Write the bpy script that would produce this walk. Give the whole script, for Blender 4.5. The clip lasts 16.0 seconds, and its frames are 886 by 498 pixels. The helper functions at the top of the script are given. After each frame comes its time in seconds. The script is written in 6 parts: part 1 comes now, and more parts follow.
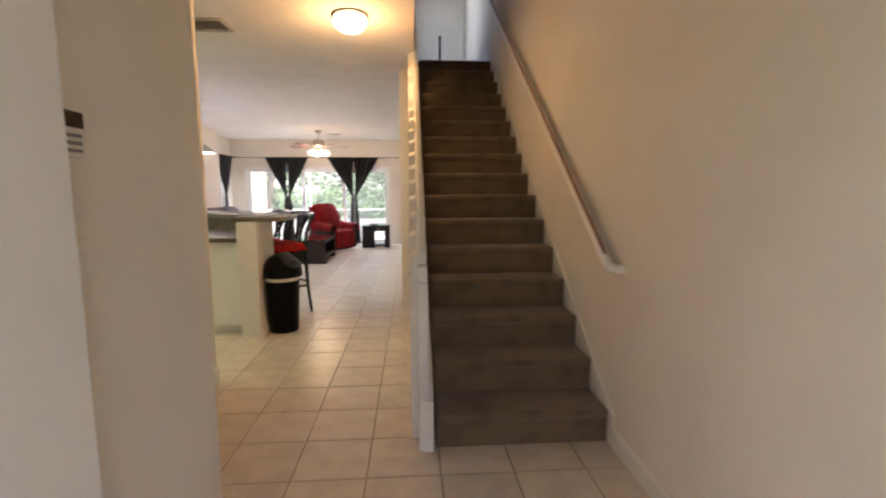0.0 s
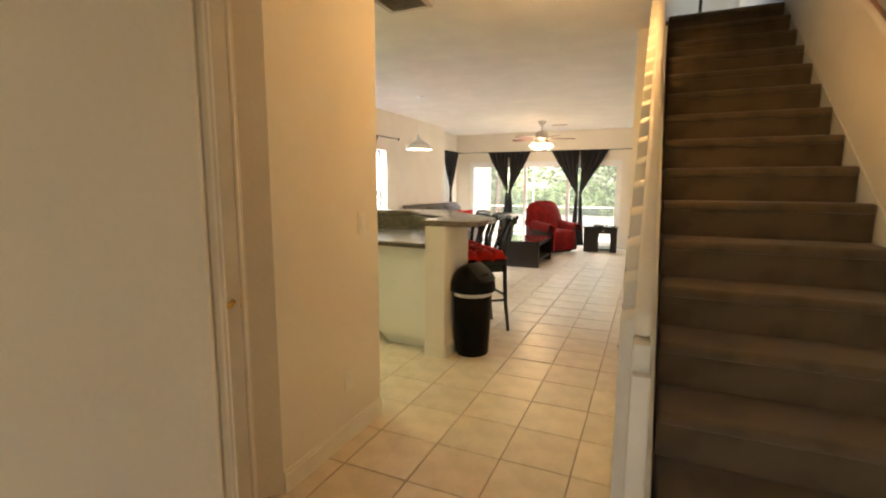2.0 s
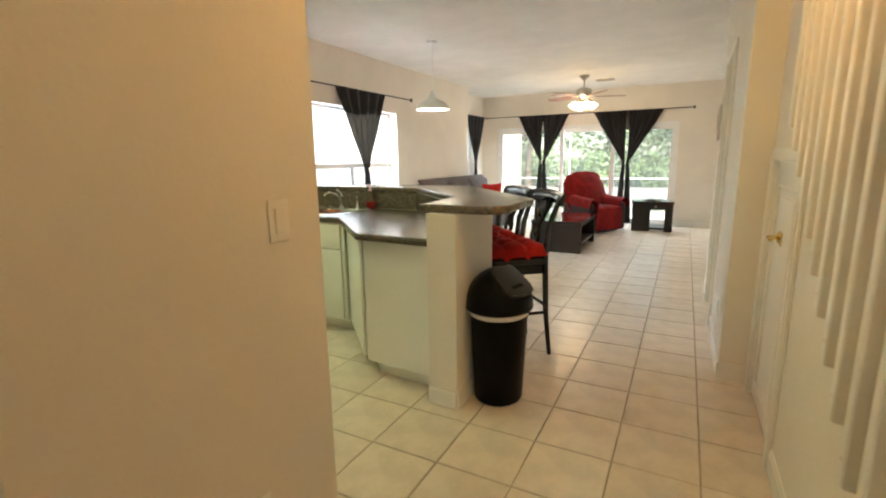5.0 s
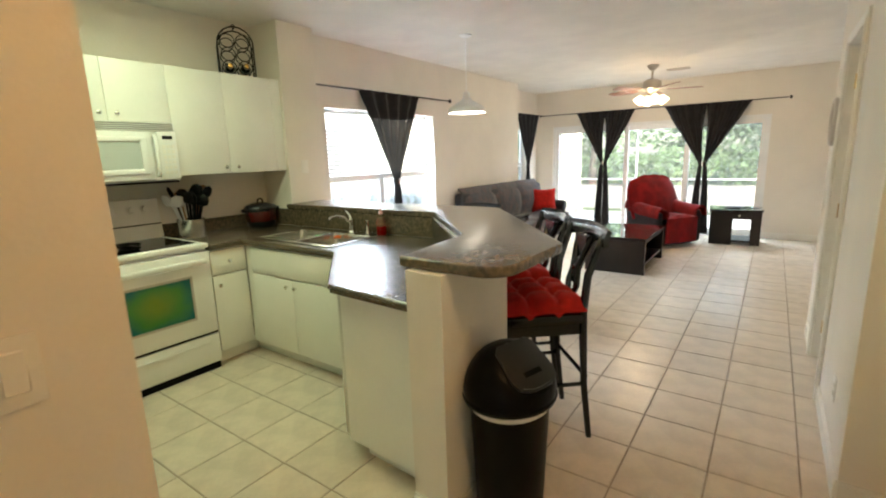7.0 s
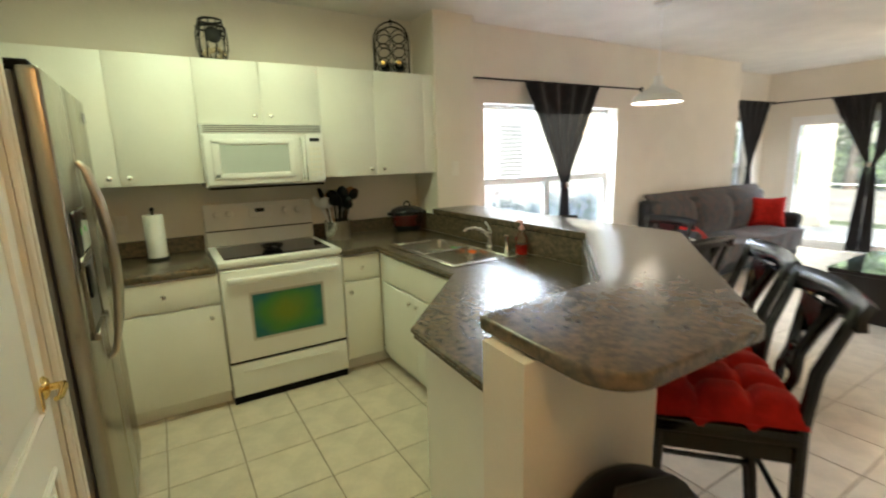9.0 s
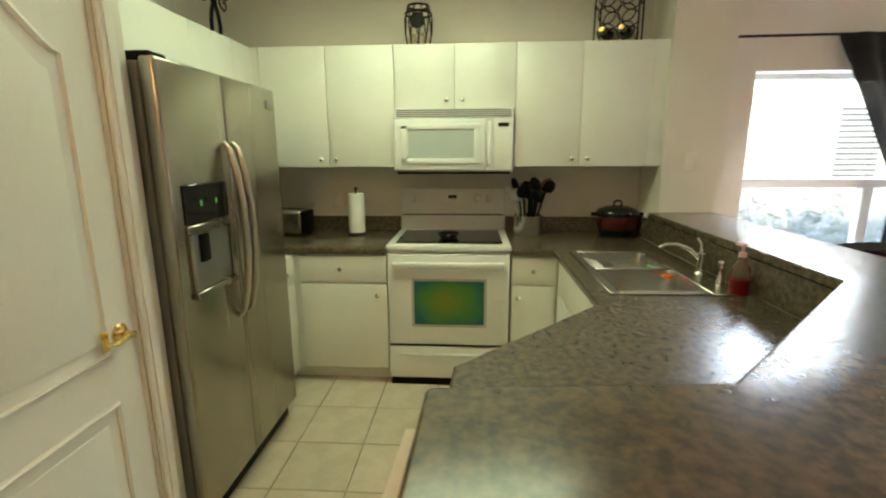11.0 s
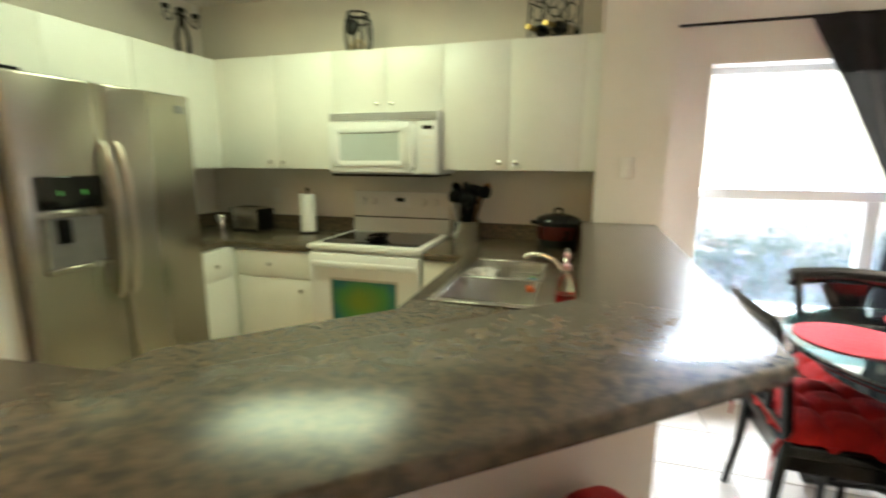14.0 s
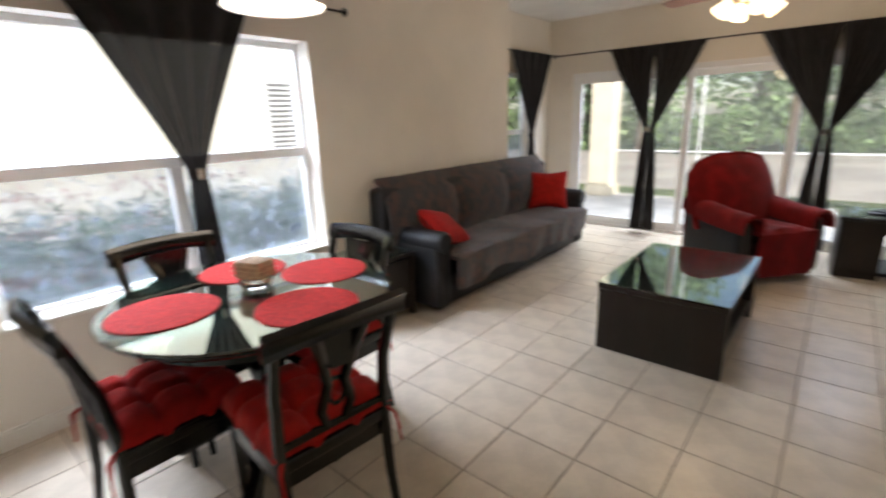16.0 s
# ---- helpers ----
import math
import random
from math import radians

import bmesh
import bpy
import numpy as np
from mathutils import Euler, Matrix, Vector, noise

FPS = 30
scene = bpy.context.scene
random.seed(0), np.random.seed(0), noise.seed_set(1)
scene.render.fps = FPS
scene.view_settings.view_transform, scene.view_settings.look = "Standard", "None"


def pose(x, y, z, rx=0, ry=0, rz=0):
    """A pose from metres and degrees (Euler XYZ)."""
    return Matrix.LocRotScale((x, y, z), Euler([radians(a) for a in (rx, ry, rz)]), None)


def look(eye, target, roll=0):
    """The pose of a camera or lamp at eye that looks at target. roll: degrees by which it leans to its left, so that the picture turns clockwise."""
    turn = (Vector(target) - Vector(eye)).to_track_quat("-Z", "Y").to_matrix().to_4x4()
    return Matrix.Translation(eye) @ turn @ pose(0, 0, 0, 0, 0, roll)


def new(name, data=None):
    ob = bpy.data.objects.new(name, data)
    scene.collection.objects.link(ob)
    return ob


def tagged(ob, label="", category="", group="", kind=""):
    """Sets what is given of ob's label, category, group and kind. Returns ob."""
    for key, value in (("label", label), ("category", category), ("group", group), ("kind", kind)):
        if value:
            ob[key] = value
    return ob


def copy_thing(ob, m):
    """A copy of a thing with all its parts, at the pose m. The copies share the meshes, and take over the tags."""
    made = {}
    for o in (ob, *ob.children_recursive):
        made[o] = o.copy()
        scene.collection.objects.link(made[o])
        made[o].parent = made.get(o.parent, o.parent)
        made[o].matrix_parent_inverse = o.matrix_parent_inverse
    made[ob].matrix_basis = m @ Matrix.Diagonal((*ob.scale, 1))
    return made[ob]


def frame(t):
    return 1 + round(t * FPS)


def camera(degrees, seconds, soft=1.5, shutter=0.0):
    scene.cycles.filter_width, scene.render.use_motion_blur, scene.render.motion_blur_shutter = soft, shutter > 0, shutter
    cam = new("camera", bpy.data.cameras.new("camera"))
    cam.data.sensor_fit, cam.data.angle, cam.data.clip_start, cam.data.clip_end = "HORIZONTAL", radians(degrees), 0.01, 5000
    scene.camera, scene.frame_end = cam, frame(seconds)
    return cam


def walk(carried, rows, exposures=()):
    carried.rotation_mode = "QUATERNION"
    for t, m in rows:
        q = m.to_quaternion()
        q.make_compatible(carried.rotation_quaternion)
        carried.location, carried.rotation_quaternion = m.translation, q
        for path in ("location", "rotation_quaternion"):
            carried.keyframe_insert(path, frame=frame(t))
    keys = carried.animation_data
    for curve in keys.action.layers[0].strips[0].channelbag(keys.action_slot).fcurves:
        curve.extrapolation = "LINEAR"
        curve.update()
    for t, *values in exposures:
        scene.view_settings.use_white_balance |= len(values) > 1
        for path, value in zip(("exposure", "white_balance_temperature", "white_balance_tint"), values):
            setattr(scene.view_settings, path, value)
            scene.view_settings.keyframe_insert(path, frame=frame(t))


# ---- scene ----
cam = camera(87.6, 16.0, 2.0, 0.5)
PATH = [
    (0, (0.544, 0.56, 1.293), (0.68, 2.54, 1.051), -0.2),
    (0.5, (0.580, 0.885, 1.258), (0.440, 2.862, 0.992), -0.5),
    (1, (0.599, 1.161, 1.317), (0.094, 3.074, 1.028), 0.4),
    (1.5, (0.603, 1.33, 1.347), (-0.126, 3.172, 1.07), 0.1),
    (2, (0.588, 1.499, 1.345), (-0.214, 3.311, 1.078), 0.2),
    (2.5, (0.565, 1.679, 1.341), (-0.273, 3.474, 1.062), -0.4),
    (3, (0.502, 1.864, 1.334), (-0.328, 3.658, 1.029), -0.3),
    (3.5, (0.405, 2.047, 1.324), (-0.414, 3.841, 0.991), -0.4),
    (4, (0.298, 2.239, 1.316), (-0.527, 4.025, 0.953), -0.2),
    (4.2, (0.265, 2.316, 1.307), (-0.572, 4.095, 0.94), -0.2),
    (6.3, (0.128, 3.202, 1.372), (-0.928, 4.857, 0.991), -2.1),
    (6.5, (0.13, 3.262, 1.394), (-0.952, 4.901, 1.018), -2.2),
    (7, (0.106, 3.427, 1.454), (-1.032, 5.024, 1.06), -1.8),
    (7.5, (0.064, 3.579, 1.487), (-1.146, 5.118, 1.076), -1.3),
    (8, (0.073, 3.755, 1.495), (-1.272, 5.174, 1.073), -1.7),
    (8.5, (0.024, 3.891, 1.502), (-1.479, 5.142, 1.083), -1.8),
    (9, (-0.088, 4.058, 1.499), (-1.766, 5.073, 1.107), -1.6),
    (9.5, (-0.163, 4.249, 1.489), (-1.991, 4.971, 1.119), -1.8),
    (10, (-0.212, 4.47, 1.486), (-2.133, 4.874, 1.101), -1.8),
    (10.2, (-0.237, 4.535, 1.468), (-2.178, 4.83, 1.088), -1.5),
    (12.3, (-0.407, 5.281, 1.489), (-2.237, 4.616, 1.031), 0.0),
    (12.5, (-0.413, 5.34, 1.478), (-2.225, 4.616, 1.039), 0.0),
    (13, (-0.43, 5.468, 1.479), (-2.199, 4.626, 1.077), 0.0),
    (13.5, (-0.448, 5.673, 1.481), (-2.228, 4.841, 1.11), -0.2),
    (14, (-0.531, 5.928, 1.438), (-2.414, 5.37, 1.06), 0.2),
    (14.5, (-0.718, 6.111, 1.395), (-2.677, 6.068, 0.994), -0.5),
    (15, (-0.667, 6.198, 1.428), (-2.544, 6.737, 0.999), -1.7),
    (15.5, (-0.684, 6.297, 1.421), (-2.314, 7.357, 0.955), -2.0),
    (16, (-0.707, 6.415, 1.438), (-1.962, 7.874, 0.896), -1.9),
]
walk(cam, [(t, look(eye, target, roll)) for t, eye, target, roll in PATH],
     [(0.0, 1.24, 6100, 20), (0.5, 1.30, 6900, 14), (1.5, 1.42, 7300, 12), (3.0, 1.26, 7300, 10), (4.0, 1.24, 6900, 8), (7.0, 1.20, 6250, 6), (9.0, 0.94, 6350, 6), (12.5, 0.94, 6300, 6), (13.5, 1.14, 6250, 6), (14.0, 1.16, 6250, 7), (14.5, 0.92, 6300, 9), (15.5, 0.42, 6400, 12), (16.0, 0.22, 6450, 13)])

# ---- world, sun, lights ----
world = bpy.data.worlds.new("sky")
scene.world = world
world.use_nodes = True
wn = world.node_tree
sky = wn.nodes.new("ShaderNodeTexSky")
sky.sky_type, sky.sun_disc = "NISHITA", False
sky.sun_elevation, sky.sun_rotation = radians(40), radians(123)
wn.nodes["Background"].inputs["Strength"].default_value = 0.15
wn.links.new(sky.outputs[0], wn.nodes["Background"].inputs["Color"])


def lamp(name, kind, energy, color, m, size=0.1, size_y=None):
    data = bpy.data.lights.new(name, kind)
    data.energy, data.color = energy, color
    if kind == "AREA":
        data.shape, data.size, data.size_y = "RECTANGLE", size, size_y or size
    elif kind == "POINT":
        data.shadow_soft_size = size
    elif kind == "SUN":
        data.angle = radians(0.6)
    ob = new(name, data)
    ob.matrix_world = m
    return ob


lamp("sun", "SUN", 5.0, (1.0, 0.95, 0.86), look((14, -9, 10.5), (0, 0, 0)))
DAY = (0.78, 0.88, 1.0)
lamp("daylight_dining_window", "AREA", 195, (0.74, 0.84, 1.0), look((-4.20, 7.5, 2.46), (-2.0, 7.5, 0.3)), 1.85, 1.0)
lamp("daylight_small_window", "AREA", 14, DAY, look((-4.7, 11.4, 2.7), (-2.8, 11.4, 0.4)), 0.9, 0.9)
lamp("daylight_sliding_door", "AREA", 195, DAY, look((-1.72, 13.4, 2.85), (-1.72, 10.2, 0.1)), 3.4, 1.3)
# Doorway daylight turned warm, as fill for an unseen foyer lamp.
lamp("front_door_warm_fill", "AREA", 0.5, (1.0, 0.76, 0.54), look((0.55, 0.04, 1.1), (0.75, 4, 1.0)), 0.85, 1.9)
lamp("daylight_landing_window", "AREA", 1.4, DAY, look((0.50, 8.2, 4.05), (2, 8.2, 3.9)), 1.1, 1.2)
lamp("hall_lamp_bulb", "POINT", 8.0, (1.0, 0.53, 0.18), pose(0.11, 4.20, 2.39), 0.11)
lamp("fan_bulbs", "POINT", 9, (1.0, 0.70, 0.40), pose(-1.38, 10.66, 1.98), 0.20)
lamp("pendant_bulb", "POINT", 3, (1.0, 0.86, 0.68), pose(-2.46, 7.48, 1.93), 0.05)
lamp("kitchen_tube", "AREA", 5.0, (0.82, 1.0, 0.46), look((-2.55, 4.50, 2.49), (-2.55, 4.50, 0)), 0.5, 1.1)

# ---- mesh helpers ----


def box(x0, x1, y0, y1, z0, z1, bev=0.0, seg=2):
    bm = bmesh.new()
    bmesh.ops.create_cube(bm, size=1.0)
    for v in bm.verts:
        v.co = Vector(((x0 + x1) / 2 + v.co.x * (x1 - x0), (y0 + y1) / 2 + v.co.y * (y1 - y0), (z0 + z1) / 2 + v.co.z * (z1 - z0)))
    if bev:
        bmesh.ops.bevel(bm, geom=bm.edges[:], offset=bev, segments=seg, profile=0.5, affect="EDGES")
    return bm


def lathe(profile, n=28, cx=0.0, cy=0.0, axis="z"):
    """A turned shape from (radius, height) pairs."""
    bm = bmesh.new()
    rings = []
    for r, z in profile:
        if r < 1e-5:
            rings.append([bm.verts.new((cx, cy, z))])
        else:
            rings.append([bm.verts.new((cx + r * math.cos(2 * math.pi * k / n), cy + r * math.sin(2 * math.pi * k / n), z)) for k in range(n)])
    for a, b in zip(rings, rings[1:]):
        for k in range(n):
            j = (k + 1) % n
            if len(a) == 1 and len(b) > 1:
                bm.faces.new((a[0], b[j], b[k]))
            elif len(b) == 1 and len(a) > 1:
                bm.faces.new((a[k], a[j], b[0]))
            elif len(a) > 1:
                bm.faces.new((a[k], a[j], b[j], b[k]))
    bmesh.ops.recalc_face_normals(bm, faces=bm.faces)
    return bm


def tube(points, r, n=8, closed=False):
    """A round bar along a line of points; r may be a list of radii."""
    bm = bmesh.new()
    pts = [Vector(p) for p in points]
    rs = r if isinstance(r, (list, tuple)) else [r] * len(pts)
    rings, side = [], None
    for k, p in enumerate(pts):
        a = pts[k - 1] if k or closed else p
        b = pts[(k + 1) % len(pts)] if k + 1 < len(pts) or closed else p
        d = (b - a).normalized()
        if side is None:
            side = d.orthogonal().normalized()
        side = (side - d * side.dot(d)).normalized()
        up = d.cross(side)
        rings.append([bm.verts.new(p + rs[k] * (math.cos(2 * math.pi * j / n) * side + math.sin(2 * math.pi * j / n) * up)) for j in range(n)])
    pairs = list(zip(rings, rings[1:])) + ([(rings[-1], rings[0])] if closed else [])
    for a, b in pairs:
        for j in range(n):
            bm.faces.new((a[j], a[(j + 1) % n], b[(j + 1) % n], b[j]))
    if not closed:
        bm.faces.new(rings[0][::-1])
        bm.faces.new(rings[-1])
    bmesh.ops.recalc_face_normals(bm, faces=bm.faces)
    return bm


def prism(poly, z0, z1, bev=0.0, seg=2, all_edges=False):
    """An upright prism over a plan outline."""
    bm = bmesh.new()
    lo = [bm.verts.new((x, y, z0)) for x, y in poly]
    hi = [bm.verts.new((x, y, z1)) for x, y in poly]
    n = len(poly)
    bm.faces.new(lo[::-1])
    bm.faces.new(hi)
    for k in range(n):
        bm.faces.new((lo[k], lo[(k + 1) % n], hi[(k + 1) % n], hi[k]))
    bmesh.ops.recalc_face_normals(bm, faces=bm.faces)
    if bev:
        rim = [e for e in bm.edges if all_edges or abs(e.verts[0].co.z - e.verts[1].co.z) < 1e-6]
        bmesh.ops.bevel(bm, geom=rim, offset=bev, segments=seg, profile=0.5, affect="EDGES")
    return bm


def sheet(f, nu, nv, thick=0.0):
    """A surface f(u, v), 0 to 1 each, given a thickness."""
    bm = bmesh.new()
    g = [[bm.verts.new(f(i / nu, j / nv)) for j in range(nv + 1)] for i in range(nu + 1)]
    for i in range(nu):
        for j in range(nv):
            bm.faces.new((g[i][j], g[i + 1][j], g[i + 1][j + 1], g[i][j + 1]))
    bmesh.ops.recalc_face_normals(bm, faces=bm.faces)
    if thick:
        bmesh.ops.solidify(bm, geom=bm.faces[:], thickness=thick)
    return bm


def turned(bm, m):
    bmesh.ops.transform(bm, matrix=m, verts=bm.verts)
    return bm


def join(*bms):
    out = bmesh.new()
    for b in bms:
        me = bpy.data.meshes.new("tmp")
        b.to_mesh(me)
        out.from_mesh(me)
        bpy.data.meshes.remove(me)
        b.free()
    return out


def to_mesh(name, bm, material, smooth=False):
    me = bpy.data.meshes.new(name)
    bm.to_mesh(me)
    bm.free()
    me.materials.append(material)
    if smooth:
        for p in me.polygons:
            p.use_smooth = True
        me.set_sharp_from_angle(angle=radians(38))
    return me


def part(name, bm, material, parent, label="", smooth=True):
    ob = new(name, to_mesh(name, bm, material, smooth))
    ob.parent = parent
    if label:
        tagged(ob, label)
    return ob


def thing(name, m, label, category, group="", kind=""):
    ob = new(name)
    ob.empty_display_size = 0.1
    ob.matrix_world = m
    return tagged(ob, label, category, group, kind)


def solid(name, bm, material, label, category, kind="structure", smooth=False):
    return tagged(new(name, to_mesh(name, bm, material, smooth)), label, category, "", kind)


def cells(axis, t0, t1, a0, a1, z0, z1, holes=()):
    """A wall of thickness t0..t1 running along a0..a1, with openings (a, b, low, high) through it."""
    aa = sorted({a0, a1, *[h for o in holes for h in o[:2]]})
    zz = sorted({z0, z1, *[h for o in holes for h in o[2:]]})
    out = []
    for a, b in zip(aa, aa[1:]):
        run = None
        for lo, hi in zip(zz, zz[1:]):
            am, zm = (a + b) / 2, (lo + hi) / 2
            if any(o[0] < am < o[1] and o[2] < zm < o[3] for o in holes):
                if run:
                    out.append((a, b, *run))
                run = None
            else:
                run = (run[0], hi) if run else (lo, hi)
        if run:
            out.append((a, b, *run))
    return join(*[box(t0, t1, a, b, lo, hi) if axis == "x" else box(a, b, t0, t1, lo, hi) for a, b, lo, hi in out])


# ---- materials ----


def material(name, color, rough=0.5, metal=0.0, vary=0.08, scale=6.0, fine=120.0, bump=0.0, bump_scale=None, spec=0.5, random_value=0.0, stretch=(1, 1, 1), second=None, mix=(0.4, 0.62), transmission=0.0, sheen=0.0, coat=0.0, per_island=False):
    m = bpy.data.materials.new(name)
    m.use_nodes = True
    nt = m.node_tree
    b = nt.nodes["Principled BSDF"]
    b.inputs["Roughness"].default_value, b.inputs["Metallic"].default_value = rough, metal
    b.inputs["Specular IOR Level"].default_value = spec
    b.inputs["Transmission Weight"].default_value = transmission
    b.inputs["Sheen Weight"].default_value = sheen
    b.inputs["Coat Weight"].default_value = coat
    tc = nt.nodes.new("ShaderNodeTexCoord")
    mp = nt.nodes.new("ShaderNodeMapping")
    mp.inputs["Scale"].default_value = stretch
    nt.links.new(tc.outputs["Object"], mp.inputs["Vector"])
    big, small = nt.nodes.new("ShaderNodeTexNoise"), nt.nodes.new("ShaderNodeTexNoise")
    big.inputs["Scale"].default_value, big.inputs["Detail"].default_value = scale, 4
    small.inputs["Scale"].default_value, small.inputs["Detail"].default_value = fine, 3
    for n in (big, small):
        nt.links.new(mp.outputs[0], n.inputs["Vector"])
    ramp = nt.nodes.new("ShaderNodeValToRGB")
    lo = second or tuple(c * (1 - vary) for c in color)
    hi = color if second else tuple(min(1, c * (1 + vary)) for c in color)
    ramp.color_ramp.elements[0].color, ramp.color_ramp.elements[1].color = (*lo, 1), (*hi, 1)
    ramp.color_ramp.elements[0].position, ramp.color_ramp.elements[1].position = mix
    nt.links.new(big.outputs["Fac"], ramp.inputs[0])
    hsv = nt.nodes.new("ShaderNodeHueSaturation")
    nt.links.new(ramp.outputs[0], hsv.inputs["Color"])
    val = nt.nodes.new("ShaderNodeMath")
    val.operation, val.inputs[1].default_value, val.inputs[2].default_value = "MULTIPLY_ADD", 2 * vary, 1 - vary
    nt.links.new(small.outputs["Fac"], val.inputs[0])
    last = val
    if random_value:
        info = nt.nodes.new("ShaderNodeNewGeometry" if per_island else "ShaderNodeObjectInfo")
        rv = nt.nodes.new("ShaderNodeMath")
        rv.operation, rv.inputs[1].default_value, rv.inputs[2].default_value = "MULTIPLY_ADD", random_value, 1 - random_value / 2
        nt.links.new(info.outputs["Random Per Island" if per_island else "Random"], rv.inputs[0])
        mul = nt.nodes.new("ShaderNodeMath")
        mul.operation = "MULTIPLY"
        nt.links.new(val.outputs[0], mul.inputs[0])
        nt.links.new(rv.outputs[0], mul.inputs[1])
        last = mul
    nt.links.new(last.outputs[0], hsv.inputs["Value"])
    nt.links.new(hsv.outputs[0], b.inputs["Base Color"])
    rr = nt.nodes.new("ShaderNodeMath")
    rr.operation, rr.inputs[1].default_value, rr.inputs[2].default_value = "MULTIPLY_ADD", 0.18 * rough, 0.91 * rough
    nt.links.new(big.outputs["Fac"], rr.inputs[0])
    nt.links.new(rr.outputs[0], b.inputs["Roughness"])
    if bump:
        tex = small
        if bump_scale:
            tex = nt.nodes.new("ShaderNodeTexNoise")
            tex.inputs["Scale"].default_value, tex.inputs["Detail"].default_value = bump_scale, 3
            nt.links.new(mp.outputs[0], tex.inputs["Vector"])
        bp = nt.nodes.new("ShaderNodeBump")
        bp.inputs["Strength"].default_value, bp.inputs["Distance"].default_value = bump, 0.004
        nt.links.new(tex.outputs["Fac"], bp.inputs["Height"])
        nt.links.new(bp.outputs[0], b.inputs["Normal"])
    return m


def glow(name, color, strength):
    m = bpy.data.materials.new(name)
    m.use_nodes = True
    b = m.node_tree.nodes["Principled BSDF"]
    b.inputs["Base Color"].default_value = (*color, 1)
    b.inputs["Emission Color"].default_value = (*color, 1)
    b.inputs["Emission Strength"].default_value = strength
    return m


def glass_material(name, color=(1, 1, 1), rough=0.0):
    m = bpy.data.materials.new(name)
    m.use_nodes = True
    b = m.node_tree.nodes["Principled BSDF"]
    b.inputs["Base Color"].default_value = (*color, 1)
    b.inputs["Transmission Weight"].default_value, b.inputs["Roughness"].default_value = 1.0, rough
    b.inputs["IOR"].default_value = 1.45
    return m


def sheer_material(name, color, clear):
    """Thin black cloth that lets some light through."""
    m = material(name, color, 0.9, vary=0.25, scale=14, fine=300, bump=0.3, sheen=0.1)
    nt = m.node_tree
    tr, mx = nt.nodes.new("ShaderNodeBsdfTransparent"), nt.nodes.new("ShaderNodeMixShader")
    mx.inputs[0].default_value = clear
    out = nt.nodes["Material Output"]
    nt.links.new(nt.nodes["Principled BSDF"].outputs[0], mx.inputs[1])
    nt.links.new(tr.outputs[0], mx.inputs[2])
    nt.links.new(mx.outputs[0], out.inputs["Surface"])
    return m


M_WALL = material("wall_paint", (0.82, 0.765, 0.675), 0.75, vary=0.025, scale=2.0, fine=90, bump=0.25, bump_scale=55)
M_CEIL = material("ceiling_paint", (0.82, 0.79, 0.73), 0.9, vary=0.03, scale=3, fine=60, bump=0.6, bump_scale=40)
M_TRIM = material("trim_paint", (0.84, 0.81, 0.74), 0.38, vary=0.03, scale=5, fine=60, bump=0.05)
M_DOOR = material("door_paint", (0.84, 0.81, 0.75), 0.42, vary=0.02, scale=3, fine=140, bump=0.04, stretch=(1, 1, 0.1))
M_TILE = material("floor_tile", (0.70, 0.61, 0.49), 0.26, vary=0.06, scale=7, fine=45, bump=0.05, random_value=0.09)
M_TILES = material("floor_tile_far", (0.70, 0.61, 0.49), 0.26, vary=0.06, scale=7, fine=45, bump=0.05, random_value=0.09, per_island=True)
M_GROUT = material("grout", (0.33, 0.26, 0.19), 0.9, vary=0.2, scale=5, fine=150, bump=0.3)
M_CARPET = material("stair_carpet", (0.205, 0.140, 0.078), 1.0, vary=0.13, scale=5, fine=420, bump=1.0, sheen=0.3, second=(0.120, 0.080, 0.044), mix=(0.28, 0.56))
M_LAM = material("counter_laminate", (0.158, 0.117, 0.075), 0.25, vary=0.18, scale=40, fine=95, spec=0.8, second=(0.073, 0.061, 0.044), mix=(0.36, 0.66))
M_CAB = material("cabinet_white", (0.85, 0.84, 0.77), 0.36, vary=0.02, scale=3, fine=50, bump=0.04)
M_WHITE = material("appliance_white", (0.86, 0.86, 0.83), 0.22, vary=0.015, scale=4, fine=200, bump=0.04)
M_STEEL = material("brushed_steel", (0.38, 0.35, 0.30), 0.27, 1.0, vary=0.06, scale=3, fine=200, bump=0.05, stretch=(1, 1, 0.05))
M_SINK = material("sink_steel", (0.62, 0.60, 0.55), 0.26, 1.0, vary=0.05, scale=12, fine=160, bump=0.04)
M_CHROME = material("chrome", (0.78, 0.77, 0.74), 0.10, 1.0, vary=0.02)
M_BRASS = material("brass", (0.83, 0.60, 0.22), 0.16, 1.0, vary=0.05, scale=30)
M_BLACKGLASS = material("black_glass", (0.012, 0.012, 0.013), 0.06, vary=0.1)
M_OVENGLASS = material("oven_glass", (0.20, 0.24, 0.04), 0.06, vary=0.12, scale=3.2)


